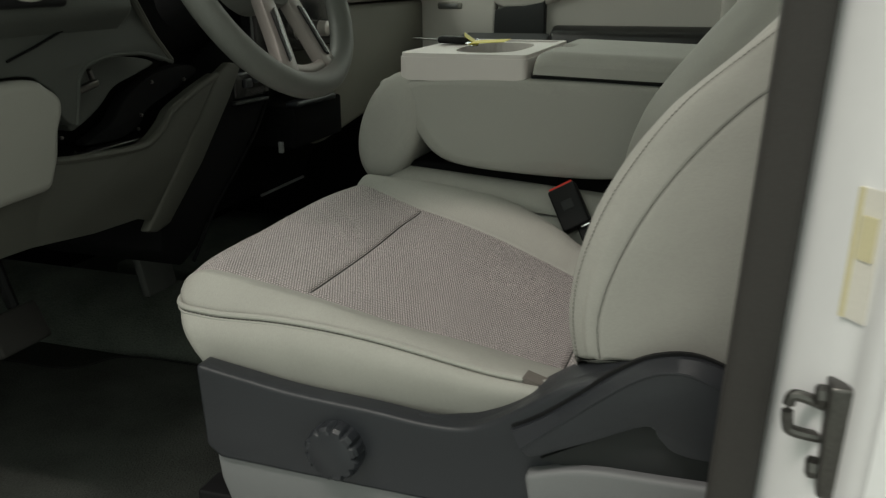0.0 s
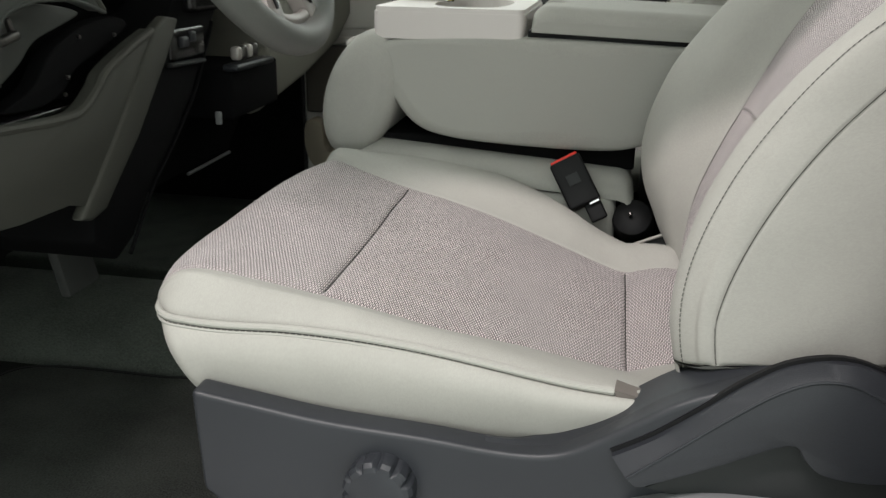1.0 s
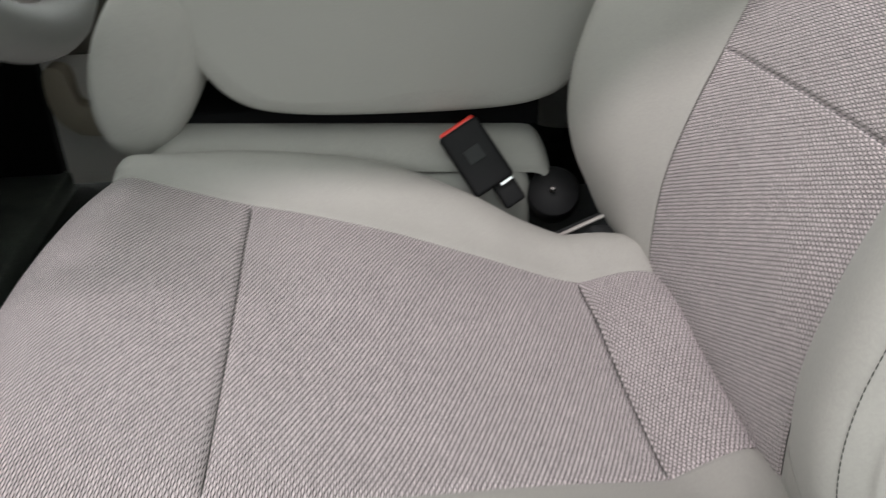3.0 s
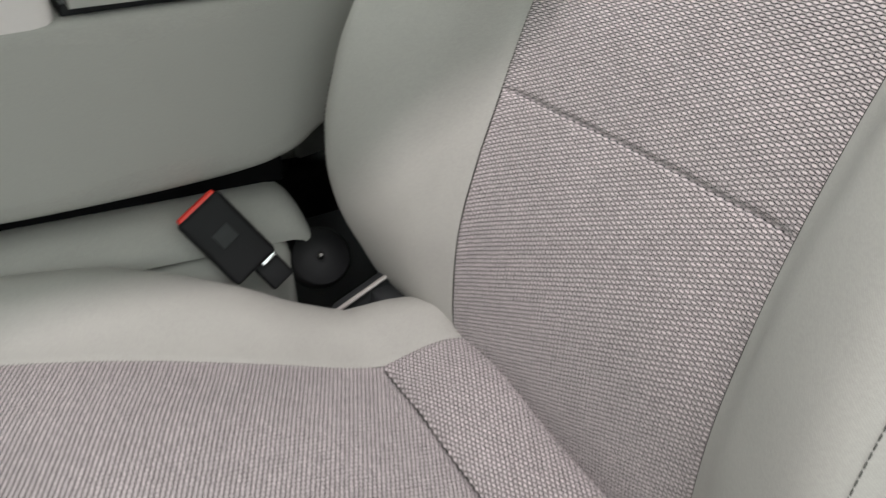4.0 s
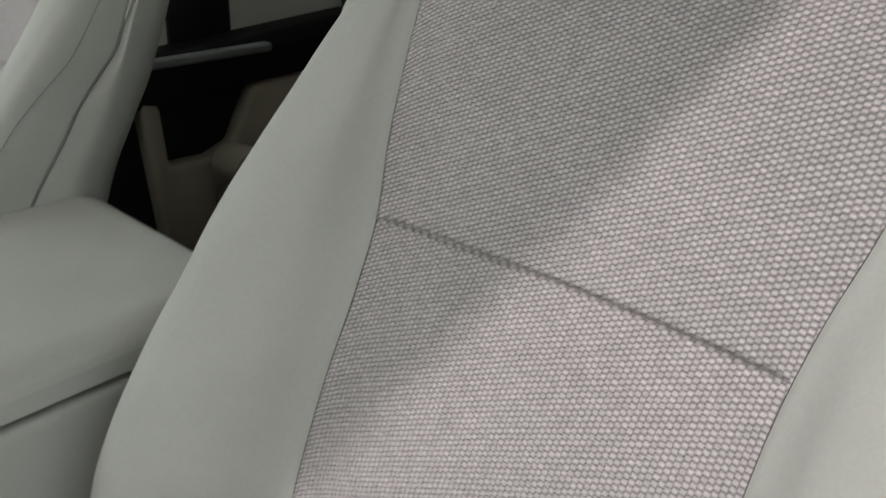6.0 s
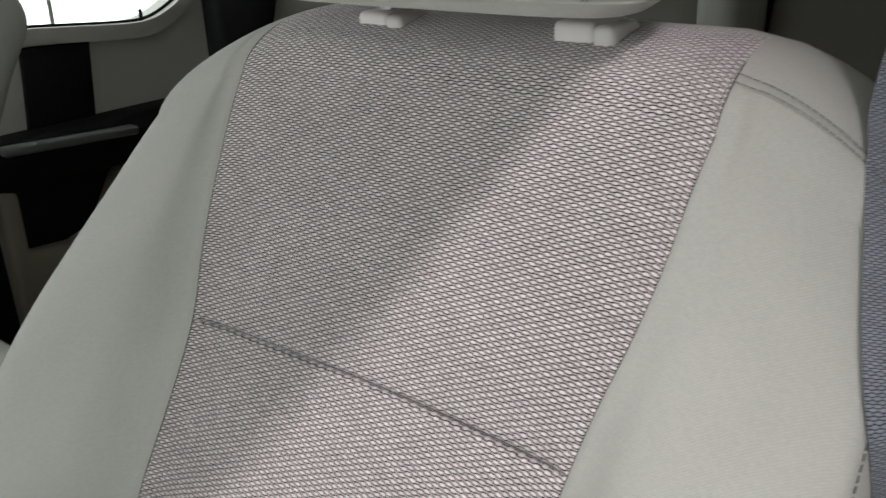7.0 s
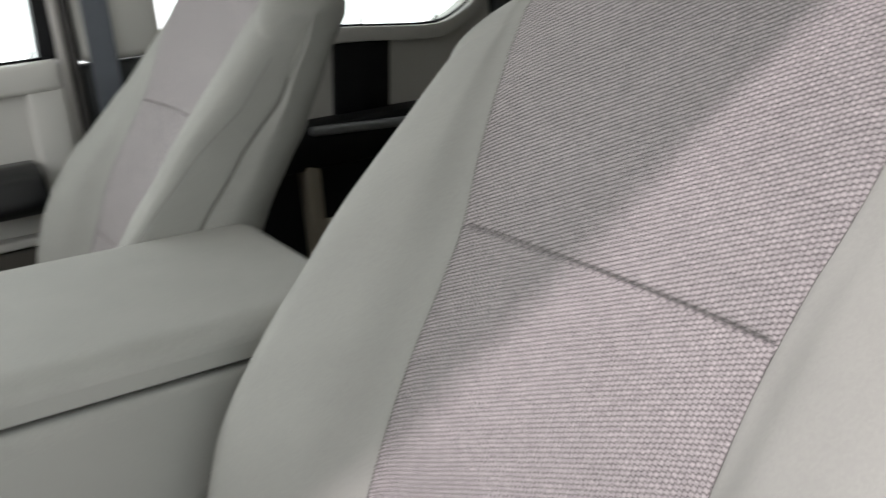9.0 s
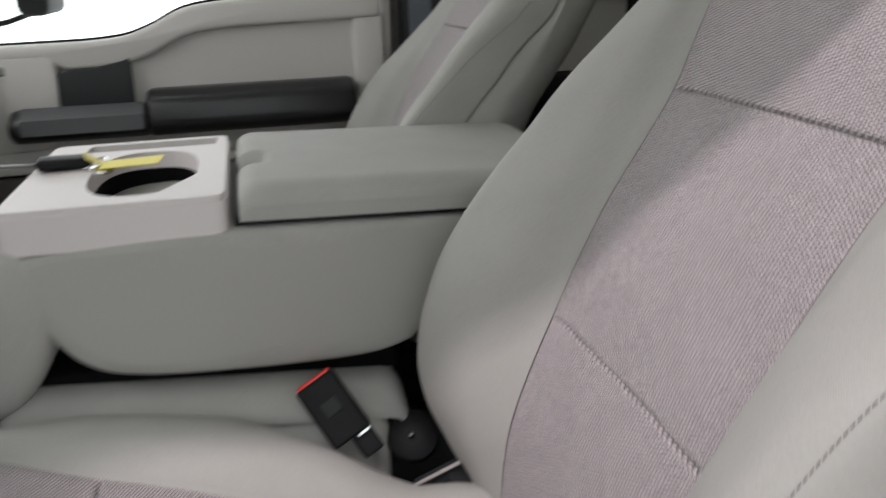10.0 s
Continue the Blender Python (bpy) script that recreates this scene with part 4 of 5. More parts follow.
for a, b, c in ((0.052, 0.475, 20), (0.058, 0.468, -25)):
    k = part("key_bow", moved(lathe([(0.004, -0.001), (0.010, -0.001), (0.010, 0.001), (0.004, 0.001)], 20), Matrix.Translation((a, b, 0.546)) @ pose(0, 0, 0, 10, 8, c)), chrome, keys)
part("paper_tag", moved(rbox(-0.034, 0.034, -0.013, 0.013, -0.0005, 0.0005, 0), Matrix.Translation((0.088, 0.472, 0.552)) @ pose(0, 0, 0, 8, -4, -12)), yellow, keys, "yellow paper tag")
part("tag_fold", moved(rbox(-0.012, 0.012, -0.010, 0.010, -0.0005, 0.0005, 0), Matrix.Translation((0.047, 0.482, 0.556)) @ pose(0, 0, 0, 20, 35, 30)), yellow, keys)


# ---- shell of the cab ----
def structure(name, label, category="structure"):
    return thing(name, label, category, kind="structure")


def solid(name, label, bm, mat, category):
    ob = part(name, bm, mat)
    return tagged(ob, label, category, kind="structure")


solid("floor", "dark carpeted cab floor", rbox(-1.3, 1.9, -0.46, 1.36, -0.16, -0.10, 0), carpet, "floor")
solid("floor_tunnel", "carpeted hump along the middle of the floor", plate([tuple(p) for p in smooth_outline([(0.33, -0.102), (0.40, -0.03), (0.50, 0.0), (0.60, -0.03), (0.67, -0.102)], 4, closed=False)], "x", -1.25, -0.12), tunnel_carpet, "floor")
solid("floor_passenger", "grey-green carpet in the passenger footwell", rbox(-1.0, -0.46, 0.72, 1.30, -0.101, -0.05, 0.01), tunnel_carpet, "floor")
solid("roof", "pale headliner under the cab roof", rbox(-0.55, 1.9, -0.40, 1.30, 1.275, 1.33, 0.01), headliner, "ceiling")
solid("rail_left", "roof rail above the rear door", rbox(0.60, 1.9, -0.47, -0.39, 1.22, 1.33, 0.01), headliner, "ceiling")
solid("rocker", "white painted door sill", rbox(-1.2, 0.62, -0.56, -0.42, -0.24, -0.09, 0.02), white_paint, "sill")
solid("wall_rear", "dark rear wall of the cab", rbox(1.86, 1.9, -0.45, 1.36, -0.10, 1.275, 0), charcoal, "wall")
solid("wall_left_rear", "grey trimmed rear door and quarter panel", rbox(0.80, 1.9, -0.46, -0.42, -0.10, 1.275, 0), trim_stone, "wall")
# firewall and far kick panel carry the footwell's shade as near-black colour
solid("firewall", "firewall, coloured near-black for the footwell's shade", rbox(-1.3, -1.2, -0.46, 1.36, -0.10, 0.72, 0), dull_black, "wall")
solid("cowl_right", "passenger kick panel, coloured near-black for the footwell's shade", rbox(-1.2, -0.475, 1.275, 1.36, -0.10, 0.385, 0), dull_black, "wall")
solid("cowl_left", "black kick panel beside the footwell", rbox(-1.2, -0.72, -0.46, -0.42, -0.10, 0.72, 0), black, "wall")

# driver's door opening: rubber seal, white pillar, striker, label
solid("door_seal", "black rubber door seal along the pillar",
      moved(rbox(-0.017, 0.017, -0.02, 0.02, -0.12, 1.25, 0.008), Matrix.Translation((0.530, -0.425, 0)) @ Matrix.Shear("XY", 4, (0.048, 0.0))), rubber, "seal")
plan = [tuple(p) for p in smooth_outline([(0.553, -0.405), (0.560, -0.43), (0.583, -0.466), (0.598, -0.484), (0.602, -0.50), (0.610, -0.515), (0.635, -0.53), (0.80, -0.54), (0.82, -0.42), (0.70, -0.39)], 4)]
pillar = plate(plan, "z", -0.15, 1.30)
for v in pillar.verts:
    v.co.x += 0.048 * v.co.z - 0.010
solid("pillar_driver", "white painted centre pillar with glossy body edge", pillar, white_paint, "pillar")
solid("pillar_trim", "pale inner trim of the centre pillar", rbox(0.60, 0.80, -0.42, -0.375, 0.40, 1.275, 0.02), trim_stone, "pillar")

striker = thing("door_striker", "dark steel door striker loop bolted to the white pillar", "striker")
part("base_plate", rbox(0.596, 0.612, -0.492, -0.458, 0.330, 0.412, 0.003), steel, striker)
loop_pts = [(0.605, -0.470, 0.386), (0.582, -0.470, 0.393), (0.575, -0.470, 0.390), (0.575, -0.470, 0.372), (0.581, -0.470, 0.366), (0.607, -0.470, 0.364)]
part("loop", tube([tuple(p) for p in smooth_outline(loop_pts, 4, closed=False)], 0.0042, 10), steel, striker)
for zz in (0.344, 0.398):
    part("bolt", moved(lathe([(0.008, 0), (0.008, 0.006), (0.005, 0.008)], 8), Matrix.Translation((0.597, -0.475, zz)) @ pose(0, 0, 0, 0, -90)), steel, striker)
tag = thing("pillar_label", "yellow and white warning label on the white pillar", "label")
lab = moved(rbox(-0.0006, 0.0006, -0.010, 0.010, 0, 0.085, 0), Matrix.Translation((0.6045, -0.480, 0.455)) @ pose(0, 0, 0, 0, 2.7, 40))
part("sheet", lab, label_white, tag)
part("yellow_band", moved(rbox(-0.0012, 0.0012, 0.006, 0.0098, 0.0, 0.085, 0), Matrix.Translation((0.6038, -0.480, 0.455)) @ pose(0, 0, 0, 0, 2.7, 40)), label_yellow, tag)
part("yellow_box", moved(rbox(-0.0012, 0.0012, -0.008, 0.004, 0.04, 0.068, 0), Matrix.Translation((0.6038, -0.480, 0.455)) @ pose(0, 0, 0, 0, 2.7, 40)), label_yellow, tag)

# the driver's door, swung open ahead of the doorway
open_door = structure("door_3", "open driver's door, swung forward past the footwell", "door")
TO = Matrix.Translation((-0.74, -0.50, 0)) @ pose(0, 0, 0, 0, 0, -62)
part("door_skin", moved(rbox(0.0, 1.0, -0.09, -0.03, -0.10, 0.70, 0.02), TO), white_paint, open_door, "white painted outer skin")
part("door_trim", moved(rbox(0.02, 0.98, -0.03, 0.0, -0.08, 0.70, 0.01), TO), trim_stone, open_door, "grey inner trim")

# ---- passenger's front door ----
door = structure("door_1", "grey passenger door panel with black armrest", "door")
belt_line = [(-0.80, 0.628), (-0.218, 0.630), (-0.03, 0.634), (0.045, 0.652), (0.115, 0.684), (0.20, 0.696), (0.35, 0.700), (0.505, 0.703)]
top_line = [tuple(p) for p in smooth_outline(belt_line, 5, closed=False)]
part("door_skin", plate(top_line + [(0.508, -0.08), (-0.465, -0.08), (-0.47, 0.39), (-0.80, 0.39)], "y", 1.285, 1.34), trim_stone, door, "grey moulded door trim")
ledge = top_line + [(x, z - (0.030 if x < -0.14 else 0.052)) for x, z in reversed(top_line)]
part("window_ledge", plate(ledge, "y", 1.262, 1.30, 0.010, 3), trim_stone, door, "pale window ledge")
part("rear_edge_frame", plate([(0.442, 0.66), (0.508, 0.66), (0.506, 0.10), (0.452, 0.10)], "y", 1.268, 1.30, 0.008, 3), trim_stone, door)
part("front_panel", plate([(-0.80, 0.61), (-0.128, 0.612), (-0.130, 0.50), (-0.16, 0.43), (-0.80, 0.40)], "y", 1.262, 1.30, 0.008, 3), trim_stone, door)
part("grab_column", plate([(-0.128, 0.574), (-0.10, 0.582), (-0.05, 0.584), (0.0, 0.594), (0.006, 0.60), (0.006, 0.49), (-0.132, 0.49)], "y", 1.255, 1.29, 0.008, 3), charcoal, door, "dark plastic column above the armrest")


def bar_along_x(x0, x1, prof, r):
    return plate(prof, "x", x0, x1, r, 3)


arm = part("armrest", bar_along_x(0.032, 0.436, [(1.30, 0.534), (1.24, 0.538), (1.20, 0.522), (1.19, 0.475), (1.215, 0.450), (1.30, 0.448)], 0.010), satin_black, door, "black padded armrest")
part("pull_handle", bar_along_x(-0.218, 0.036, [(1.285, 0.508), (1.235, 0.514), (1.195, 0.496), (1.19, 0.468), (1.22, 0.450), (1.285, 0.452)], 0.012), satin_black, door, "dark grey pull handle")
part("handle_face", bar_along_x(-0.195, 0.025, [(1.232, 0.5145), (1.1945, 0.4975), (1.1915, 0.470), (1.190, 0.470), (1.193, 0.4985), (1.232, 0.5165)], 0.0), grip_grey, arm)
part("handle_bezel", rbox(-0.29, -0.22, 1.258, 1.27, 0.575, 0.593, 0.005), trim_mid, door)
part("inner_handle", rbox(-0.282, -0.232, 1.254, 1.26, 0.579, 0.589, 0.003), slate_light, door, "chrome inner door handle")
part("lower_shelf", rbox(-0.47, 0.45, 1.255, 1.30, 0.385, 0.402, 0.005), trim_stone, door)
part("map_pocket", plate([tuple(p) for p in smooth_outline([(-0.445, 0.19), (-0.45, 0.12), (-0.42, 0.065), (-0.34, 0.045), (0.0, 0.04), (0.36, 0.05), (0.40, 0.12), (0.38, 0.19), (0.0, 0.185), (-0.33, 0.185), (-0.36, 0.12), (-0.395, 0.12), (-0.405, 0.185)], 4)], "y", 1.215, 1.265, 0.008, 2), pocket_tan, door, "tan moulded map pocket")
part("lower_trim", rbox(-0.46, 0.45, 1.262, 1.29, 0.205, 0.38, 0.008), dim_brown, door, "brownish lower trim, darkened for the footwell's shade")
part("window_frame", plate([(0.482, 0.70), (0.510, 0.70), (0.545, 1.27), (0.505, 1.27)], "y", 1.30, 1.335), black, door, "black window frame")
part("window_seal", tube([(x, 1.300, z + 0.002) for x, z in top_line], 0.003, 6), black, door, "black window seal")
part("lock_pin", moved(lathe([(0.004, 0), (0.004, 0.018), (0.002, 0.021)], 10), Matrix.Translation((0.468, 1.295, 0.700))), black, door)
w = part("window_pane", plate([(-0.62, 0.63), (-0.03, 0.635), (0.115, 0.685), (0.49, 0.702), (0.50, 1.25), (-0.45, 1.25)], "y", 1.318, 1.322), glass, door, "clear window glass")
w.visible_shadow = False

# ---- centre pillar on the far side and the rear door ----
solid("pillar_passenger", "dark lower and pale upper centre pillar", rbox(0.545, 0.70, 1.285, 1.34, -0.1, 0.685, 0.01), charcoal, "pillar")
solid("pillar_upper", "pale upper centre pillar trim", rbox(0.548, 0.70, 1.283, 1.34, 0.688, 1.275, 0.015), trim_stone, "pillar")
solid("door_gap_seal", "silver-grey edge between door and pillar", rbox(0.512, 0.528, 1.288, 1.34, -0.1, 1.27, 0.004), silver, "seal")
solid("pillar_rubber", "black rubber seal at the pillar", rbox(0.530, 0.546, 1.278, 1.34, -0.1, 1.27, 0.006), rubber, "seal")
far_belt = thing("seat_belt", "dark webbing belt on the far pillar", "seat belt")
part("webbing", ribbon([(0.585, 1.275, 1.0), (0.585, 1.272, 0.8), (0.585, 1.272, 0.5), (0.585, 1.275, 0.2)], [(1, 0, 0)] * 4), belt_cloth, far_belt)

rear = structure("door_2", "grey rear door panel with dark strip and tan pocket", "door")
sill = [tuple(p) for p in smooth_outline([(0.72, 0.712), (1.02, 0.699), (1.24, 0.681), (1.315, 0.679), (1.365, 0.693), (1.412, 0.720), (1.44, 0.755), (1.455, 0.80)], 5, closed=False)]
part("door_skin", plate(sill + [(1.47, 0.80), (1.46, -0.08), (0.72, -0.08)], "y", 1.297, 1.35), trim_stone, rear, "grey moulded door trim")
part("window_ledge", plate(sill + [(x, z - 0.030) for x, z in reversed(sill)], "y", 1.280, 1.31, 0.008, 3), trim_stone, rear, "pale window ledge")
part("dark_strip", plate([(1.052, 0.662), (1.188, 0.656), (1.172, 0.500), (1.036, 0.510)], "y", 1.286, 1.30, 0.004), black, rear, "black upright strip")
part("armrest", bar_along_x(0.74, 1.46, [(1.30, 0.516), (1.24, 0.511), (1.22, 0.481), (1.23, 0.420), (1.30, 0.420)], 0.008), black, rear, "black armrest")
part("pull_bar", moved(rbox(-0.135, 0.130, -0.014, 0.014, -0.009, 0.009, 0.006), Matrix.Translation((1.080, 1.215, 0.496)) @ pose(0, 0, 0, 0, 3.7)), slate_light, rear, "grey pull bar")
part("dark_lower", rbox(0.74, 1.45, 1.27, 1.30, 0.05, 0.42, 0.01), black, rear)
part("pocket", plate([(0.925, 0.440), (0.964, 0.424), (0.962, 0.305), (1.05, 0.297), (1.104, 0.313), (1.169, 0.414), (1.40, 0.403), (1.40, 0.10), (0.925, 0.10)], "y", 1.225, 1.272, 0.012, 3), pocket_tan, rear, "tan moulded pocket")
part("lock_pin", moved(lathe([(0.004, 0), (0.004, 0.022), (0.0025, 0.025)], 10), Matrix.Translation((1.312, 1.294, 0.676))), black, rear)
w = part("window_pane", plate([(0.72, 0.70), (1.24, 0.668), (1.32, 0.666), (1.42, 0.71), (1.45, 0.80), (1.40, 1.25), (0.72, 1.25)], "y", 1.318, 1.322), glass, rear, "clear window glass")
w.visible_shadow = False
part("window_seal", tube([(x, 1.300, z + 0.002) for x, z in sill], 0.0035, 6), black, rear, "black window seal")
part("window_mullion", plate([(1.133, 0.69), (1.141, 0.69), (1.152, 1.26), (1.144, 1.26)], "y", 1.315, 1.318), trim_stone, rear)
solid("pillar_rear", "black seal and dark rear pillar", rbox(1.465, 1.70, 1.25, 1.35, -0.1, 1.275, 0.02), charcoal, "pillar")
solid("wall_right_rear", "dark quarter panel behind the rear door", rbox(1.66, 1.9, 1.28, 1.35, -0.1, 1.275, 0.0), charcoal, "wall")
solid("rail_right", "roof rail above the far doors", rbox(-0.6, 1.9, 1.285, 1.36, 1.25, 1.33, 0.01), headliner, "ceiling")

# ---- rear bench ----
bench = thing("rear_bench", "dark olive-grey rear bench seat behind the front seats", "car seat")


def bench_back(y0, y1):
    def f(u, v):
        w = 2 * math.pi * u
        c, s = math.cos(w), math.sin(w)
        z = 0.26 + 0.62 * v
        edge = max(1 - (1 - v) / 0.08, 0)
        k = 1 - 0.3 * (1 - math.sqrt(max(1 - edge**2, 0)))
        return (1.50 + 0.20 * v + 0.06 * math.copysign(abs(c) ** 0.4, c) * k, 0.5 * (y0 + y1) + 0.5 * (y1 - y0) * math.copysign(abs(s) ** 0.25, s), z)
    return f


for y0, y1 in ((-0.40, 0.135), (0.20, 1.22)):
    f = bench_back(y0, y1)
    bk = upholstery("backrest", f, list(np.linspace(0, 1, 65)), spaced(0, 1, 20), tan, bench, "dim olive-grey rear backrest", out=-1)
    capm = bmesh.new()
    capm.faces.new([capm.verts.new(f(u, 1)) for u in np.linspace(0, 1, 64, endpoint=False)])
    part("top_cover", capm, tan, bk)
part("centre_bolster", rbox(1.48, 1.62, 0.137, 0.198, 0.25, 0.86, 0.02), trim_mid, bench, "paler upright beside the split")
part("seat_cushion", rbox(1.02, 1.56, -0.40, 1.22, 0.10, 0.27, 0.05, 5), tan, bench, "olive-grey rear cushion")
part("armrest_end", moved(lathe([(0.005, -0.05), (0.035, -0.045), (0.045, -0.02), (0.045, 0.02), (0.035, 0.045), (0.005, 0.05)], 24), Matrix.Translation((1.075, 1.17, 0.284)) @ pose(0, 0, 0, 90)), pocket_tan, bench)
part("bench_base", rbox(1.06, 1.5, -0.38, 1.20, -0.10, 0.12, 0.01), black, bench)
for yc in (-0.13, 0.95):
    part("headrest", rbox(1.66, 1.76, yc - 0.13, yc + 0.13, 0.90, 1.06, 0.035, 5), tan, bench)

# ---- dashboard, wheel column and pedals ----
dash = thing("dashboard", "dark dashboard with knee panel and switch recess darkened for shade", "dashboard")
recess = [(-0.150, 0.441), (-0.136, 0.434), (-0.06, 0.427), (0.023, 0.422), (0.059, 0.427), (0.095, 0.447), (0.117, 0.465), (0.181, 0.488), (0.249, 0.507)]
cap_line = [(-0.43, 0.545), (-0.25, 0.545), (-0.177, 0.543), (-0.155, 0.532), (-0.136, 0.518), (-0.134, 0.498), (-0.145, 0.474)]
lip = [tuple(p) for p in smooth_outline(recess, 5, closed=False)]
cap_edge = [tuple(p) for p in smooth_outline(cap_line, 5, closed=False)]
knee = cap_edge + lip + [(0.18, 0.438), (0.11, 0.370), (0.035, 0.304), (0.005, 0.314), (-0.091, 0.318), (-0.208, 0.331), (-0.43, 0.336)]
# knee panel, lip and rail are darkened for shade; the end cap stays lighter
kp = part("knee_panel", plate(knee, "x", -0.352, -0.33, 0.003), trim_dim, dash, "moulded knee panel, its grey trim darkened for shade")
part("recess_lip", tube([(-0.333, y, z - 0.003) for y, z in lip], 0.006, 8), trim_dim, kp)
# the recess's shade is put into a near-black back
part("recess_back", rbox(-0.46, -0.43, -0.43, 0.36, 0.38, 0.60, 0), dull_black, kp, "back of the recess, its shade given as near-black")
part("recess_floor", moved(rbox(-0.43, -0.352, -0.15, 0.10, -0.006, 0.0, 0.002), Matrix.Translation((0, 0, 0.428))), gloss_black, kp)
window = [(-0.122, 0.488), (-0.098, 0.474), (-0.089, 0.515), (-0.082, 0.538), (-0.062, 0.551), (-0.018, 0.559), (0.038, 0.558), (0.078, 0.552), (0.125, 0.538)]
cowl_left = [(-0.43, 0.549), (-0.25, 0.549), (-0.177, 0.547), (-0.152, 0.535), (-0.130, 0.518)]
cowl = [tuple(p) for p in smooth_outline(cowl_left + window, 4, closed=False)]
lc = part("lower_cowl", plate(cowl + [(0.085, 0.578), (0.030, 0.645), (-0.43, 0.645)], "x", -0.352, -0.328, 0.006, 3), cowl_grey, dash, "dark moulded panel round the recess")
part("window_rim", tube([(-0.3285, y, z) for y, z in [tuple(p) for p in smooth_outline(window[1:], 4, closed=False)]], 0.0028, 8), cowl_grey, lc)
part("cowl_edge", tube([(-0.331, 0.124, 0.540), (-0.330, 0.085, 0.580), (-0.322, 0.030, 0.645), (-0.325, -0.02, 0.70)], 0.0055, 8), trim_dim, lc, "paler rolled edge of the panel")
part("panel_gap", tube([(-0.3262, -0.205, 0.568), (-0.3262, -0.157, 0.582), (-0.3262, -0.100, 0.601), (-0.3262, -0.030, 0.626)], 0.0018, 6), dull_black, lc)
part("switch_plate", plate([tuple(p) for p in smooth_outline([(-0.068, 0.462), (-0.070, 0.525), (-0.045, 0.545), (0.045, 0.552), (0.135, 0.536), (0.088, 0.521), (0.036, 0.508), (0.002, 0.484), (-0.04, 0.464)], 4)], "x", -0.400, -0.372, 0.008, 3), cowl_grey, kp, "dark switch plate")
part("recess_sweep", plate([tuple(p) for p in smooth_outline([(-0.05, 0.436), (0.01, 0.458), (0.05, 0.492), (0.12, 0.518), (0.20, 0.526), (0.235, 0.512), (0.17, 0.488), (0.10, 0.468), (0.07, 0.444), (0.02, 0.432)], 4)], "x", -0.385, -0.362, 0.006, 3), dull_black, kp)
part("switch_lever", moved(rbox(-0.005, 0.005, -0.022, 0.020, -0.006, 0.005, 0.003), Matrix.Translation((-0.352, -0.042, 0.519)) @ pose(0, 0, 0, 10)), steel, kp, "dull metal lever")
part("switch_stem", moved(rbox(-0.004, 0.004, -0.0025, 0.0025, -0.004, 0.018, 0.002), Matrix.Translation((-0.356, -0.026, 0.524)) @ pose(0, 0, 0, 18)), steel, kp)
for yy, zz in ((-0.10, 0.455), (0.072, 0.461), (0.062, 0.441), (0.105, 0.508), (0.19, 0.503)):
    part("screw", moved(lathe([(0.0026, 0), (0.0026, 0.003), (0.001, 0.004)], 8), Matrix.Translation((-0.358, yy, zz)) @ pose(0, 0, 0, 0, 90)), steel, kp)
rail = [(0.020, 0.289), (0.035, 0.304), (0.110, 0.370), (0.180, 0.438), (0.249, 0.507), (0.285, 0.522), (0.323, 0.516), (0.278, 0.463), (0.178, 0.366), (0.078, 0.288), (0.045, 0.282)]
part("side_rail", plate(rail, "x", -0.345, -0.3265, 0.005, 3), trim_dim, dash, "rail down the side of the panel, its grey darkened for shade")
part("end_cap", plate(cap_edge + [(-0.152, 0.441), (-0.17, 0.40), (-0.43, 0.39)], "x", -0.345, -0.312, 0.014, 4), trim_mid, dash, "rounded end of the panel, its grey kept lighter where light reaches it")
part("upper_dash", plate([(-0.34, 0.585), (-0.30, 0.62), (-0.33, 0.76), (-0.50, 0.86), (-1.20, 0.86), (-1.20, 0.50), (-0.42, 0.50)], "y", -0.43, 0.015, 0.012, 3), cowl_grey, dash, "charcoal upper dashboard")
# a near-black block fills the shaded hollow behind the column
part("column_bay", plate([(-0.40, 0.56), (-0.38, 0.62), (-0.36, 0.76), (-0.50, 0.86), (-1.20, 0.86), (-1.20, 0.50), (-0.46, 0.50)], "y", 0.015, 0.45, 0.012, 3), dull_black, dash, "block behind the column, near-black for the shaded hollow")
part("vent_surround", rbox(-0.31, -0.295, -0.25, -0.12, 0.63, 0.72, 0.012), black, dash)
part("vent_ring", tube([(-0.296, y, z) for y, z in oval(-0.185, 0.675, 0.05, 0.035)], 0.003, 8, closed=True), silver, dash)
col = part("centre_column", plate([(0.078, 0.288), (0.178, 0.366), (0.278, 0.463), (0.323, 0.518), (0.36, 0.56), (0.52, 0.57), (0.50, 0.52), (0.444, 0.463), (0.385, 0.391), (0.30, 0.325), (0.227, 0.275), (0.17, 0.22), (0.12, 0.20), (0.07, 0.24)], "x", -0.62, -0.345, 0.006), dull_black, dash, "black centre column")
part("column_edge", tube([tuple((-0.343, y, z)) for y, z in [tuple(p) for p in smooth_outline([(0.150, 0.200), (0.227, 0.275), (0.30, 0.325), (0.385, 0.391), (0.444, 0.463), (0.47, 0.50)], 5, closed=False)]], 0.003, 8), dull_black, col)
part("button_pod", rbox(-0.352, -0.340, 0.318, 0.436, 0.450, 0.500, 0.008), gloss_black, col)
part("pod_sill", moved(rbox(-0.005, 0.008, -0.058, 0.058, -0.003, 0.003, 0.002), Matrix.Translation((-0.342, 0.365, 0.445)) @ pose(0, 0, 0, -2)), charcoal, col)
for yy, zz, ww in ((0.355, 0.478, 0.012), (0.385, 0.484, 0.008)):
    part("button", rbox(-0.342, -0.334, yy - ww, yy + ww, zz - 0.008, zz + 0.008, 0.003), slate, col)
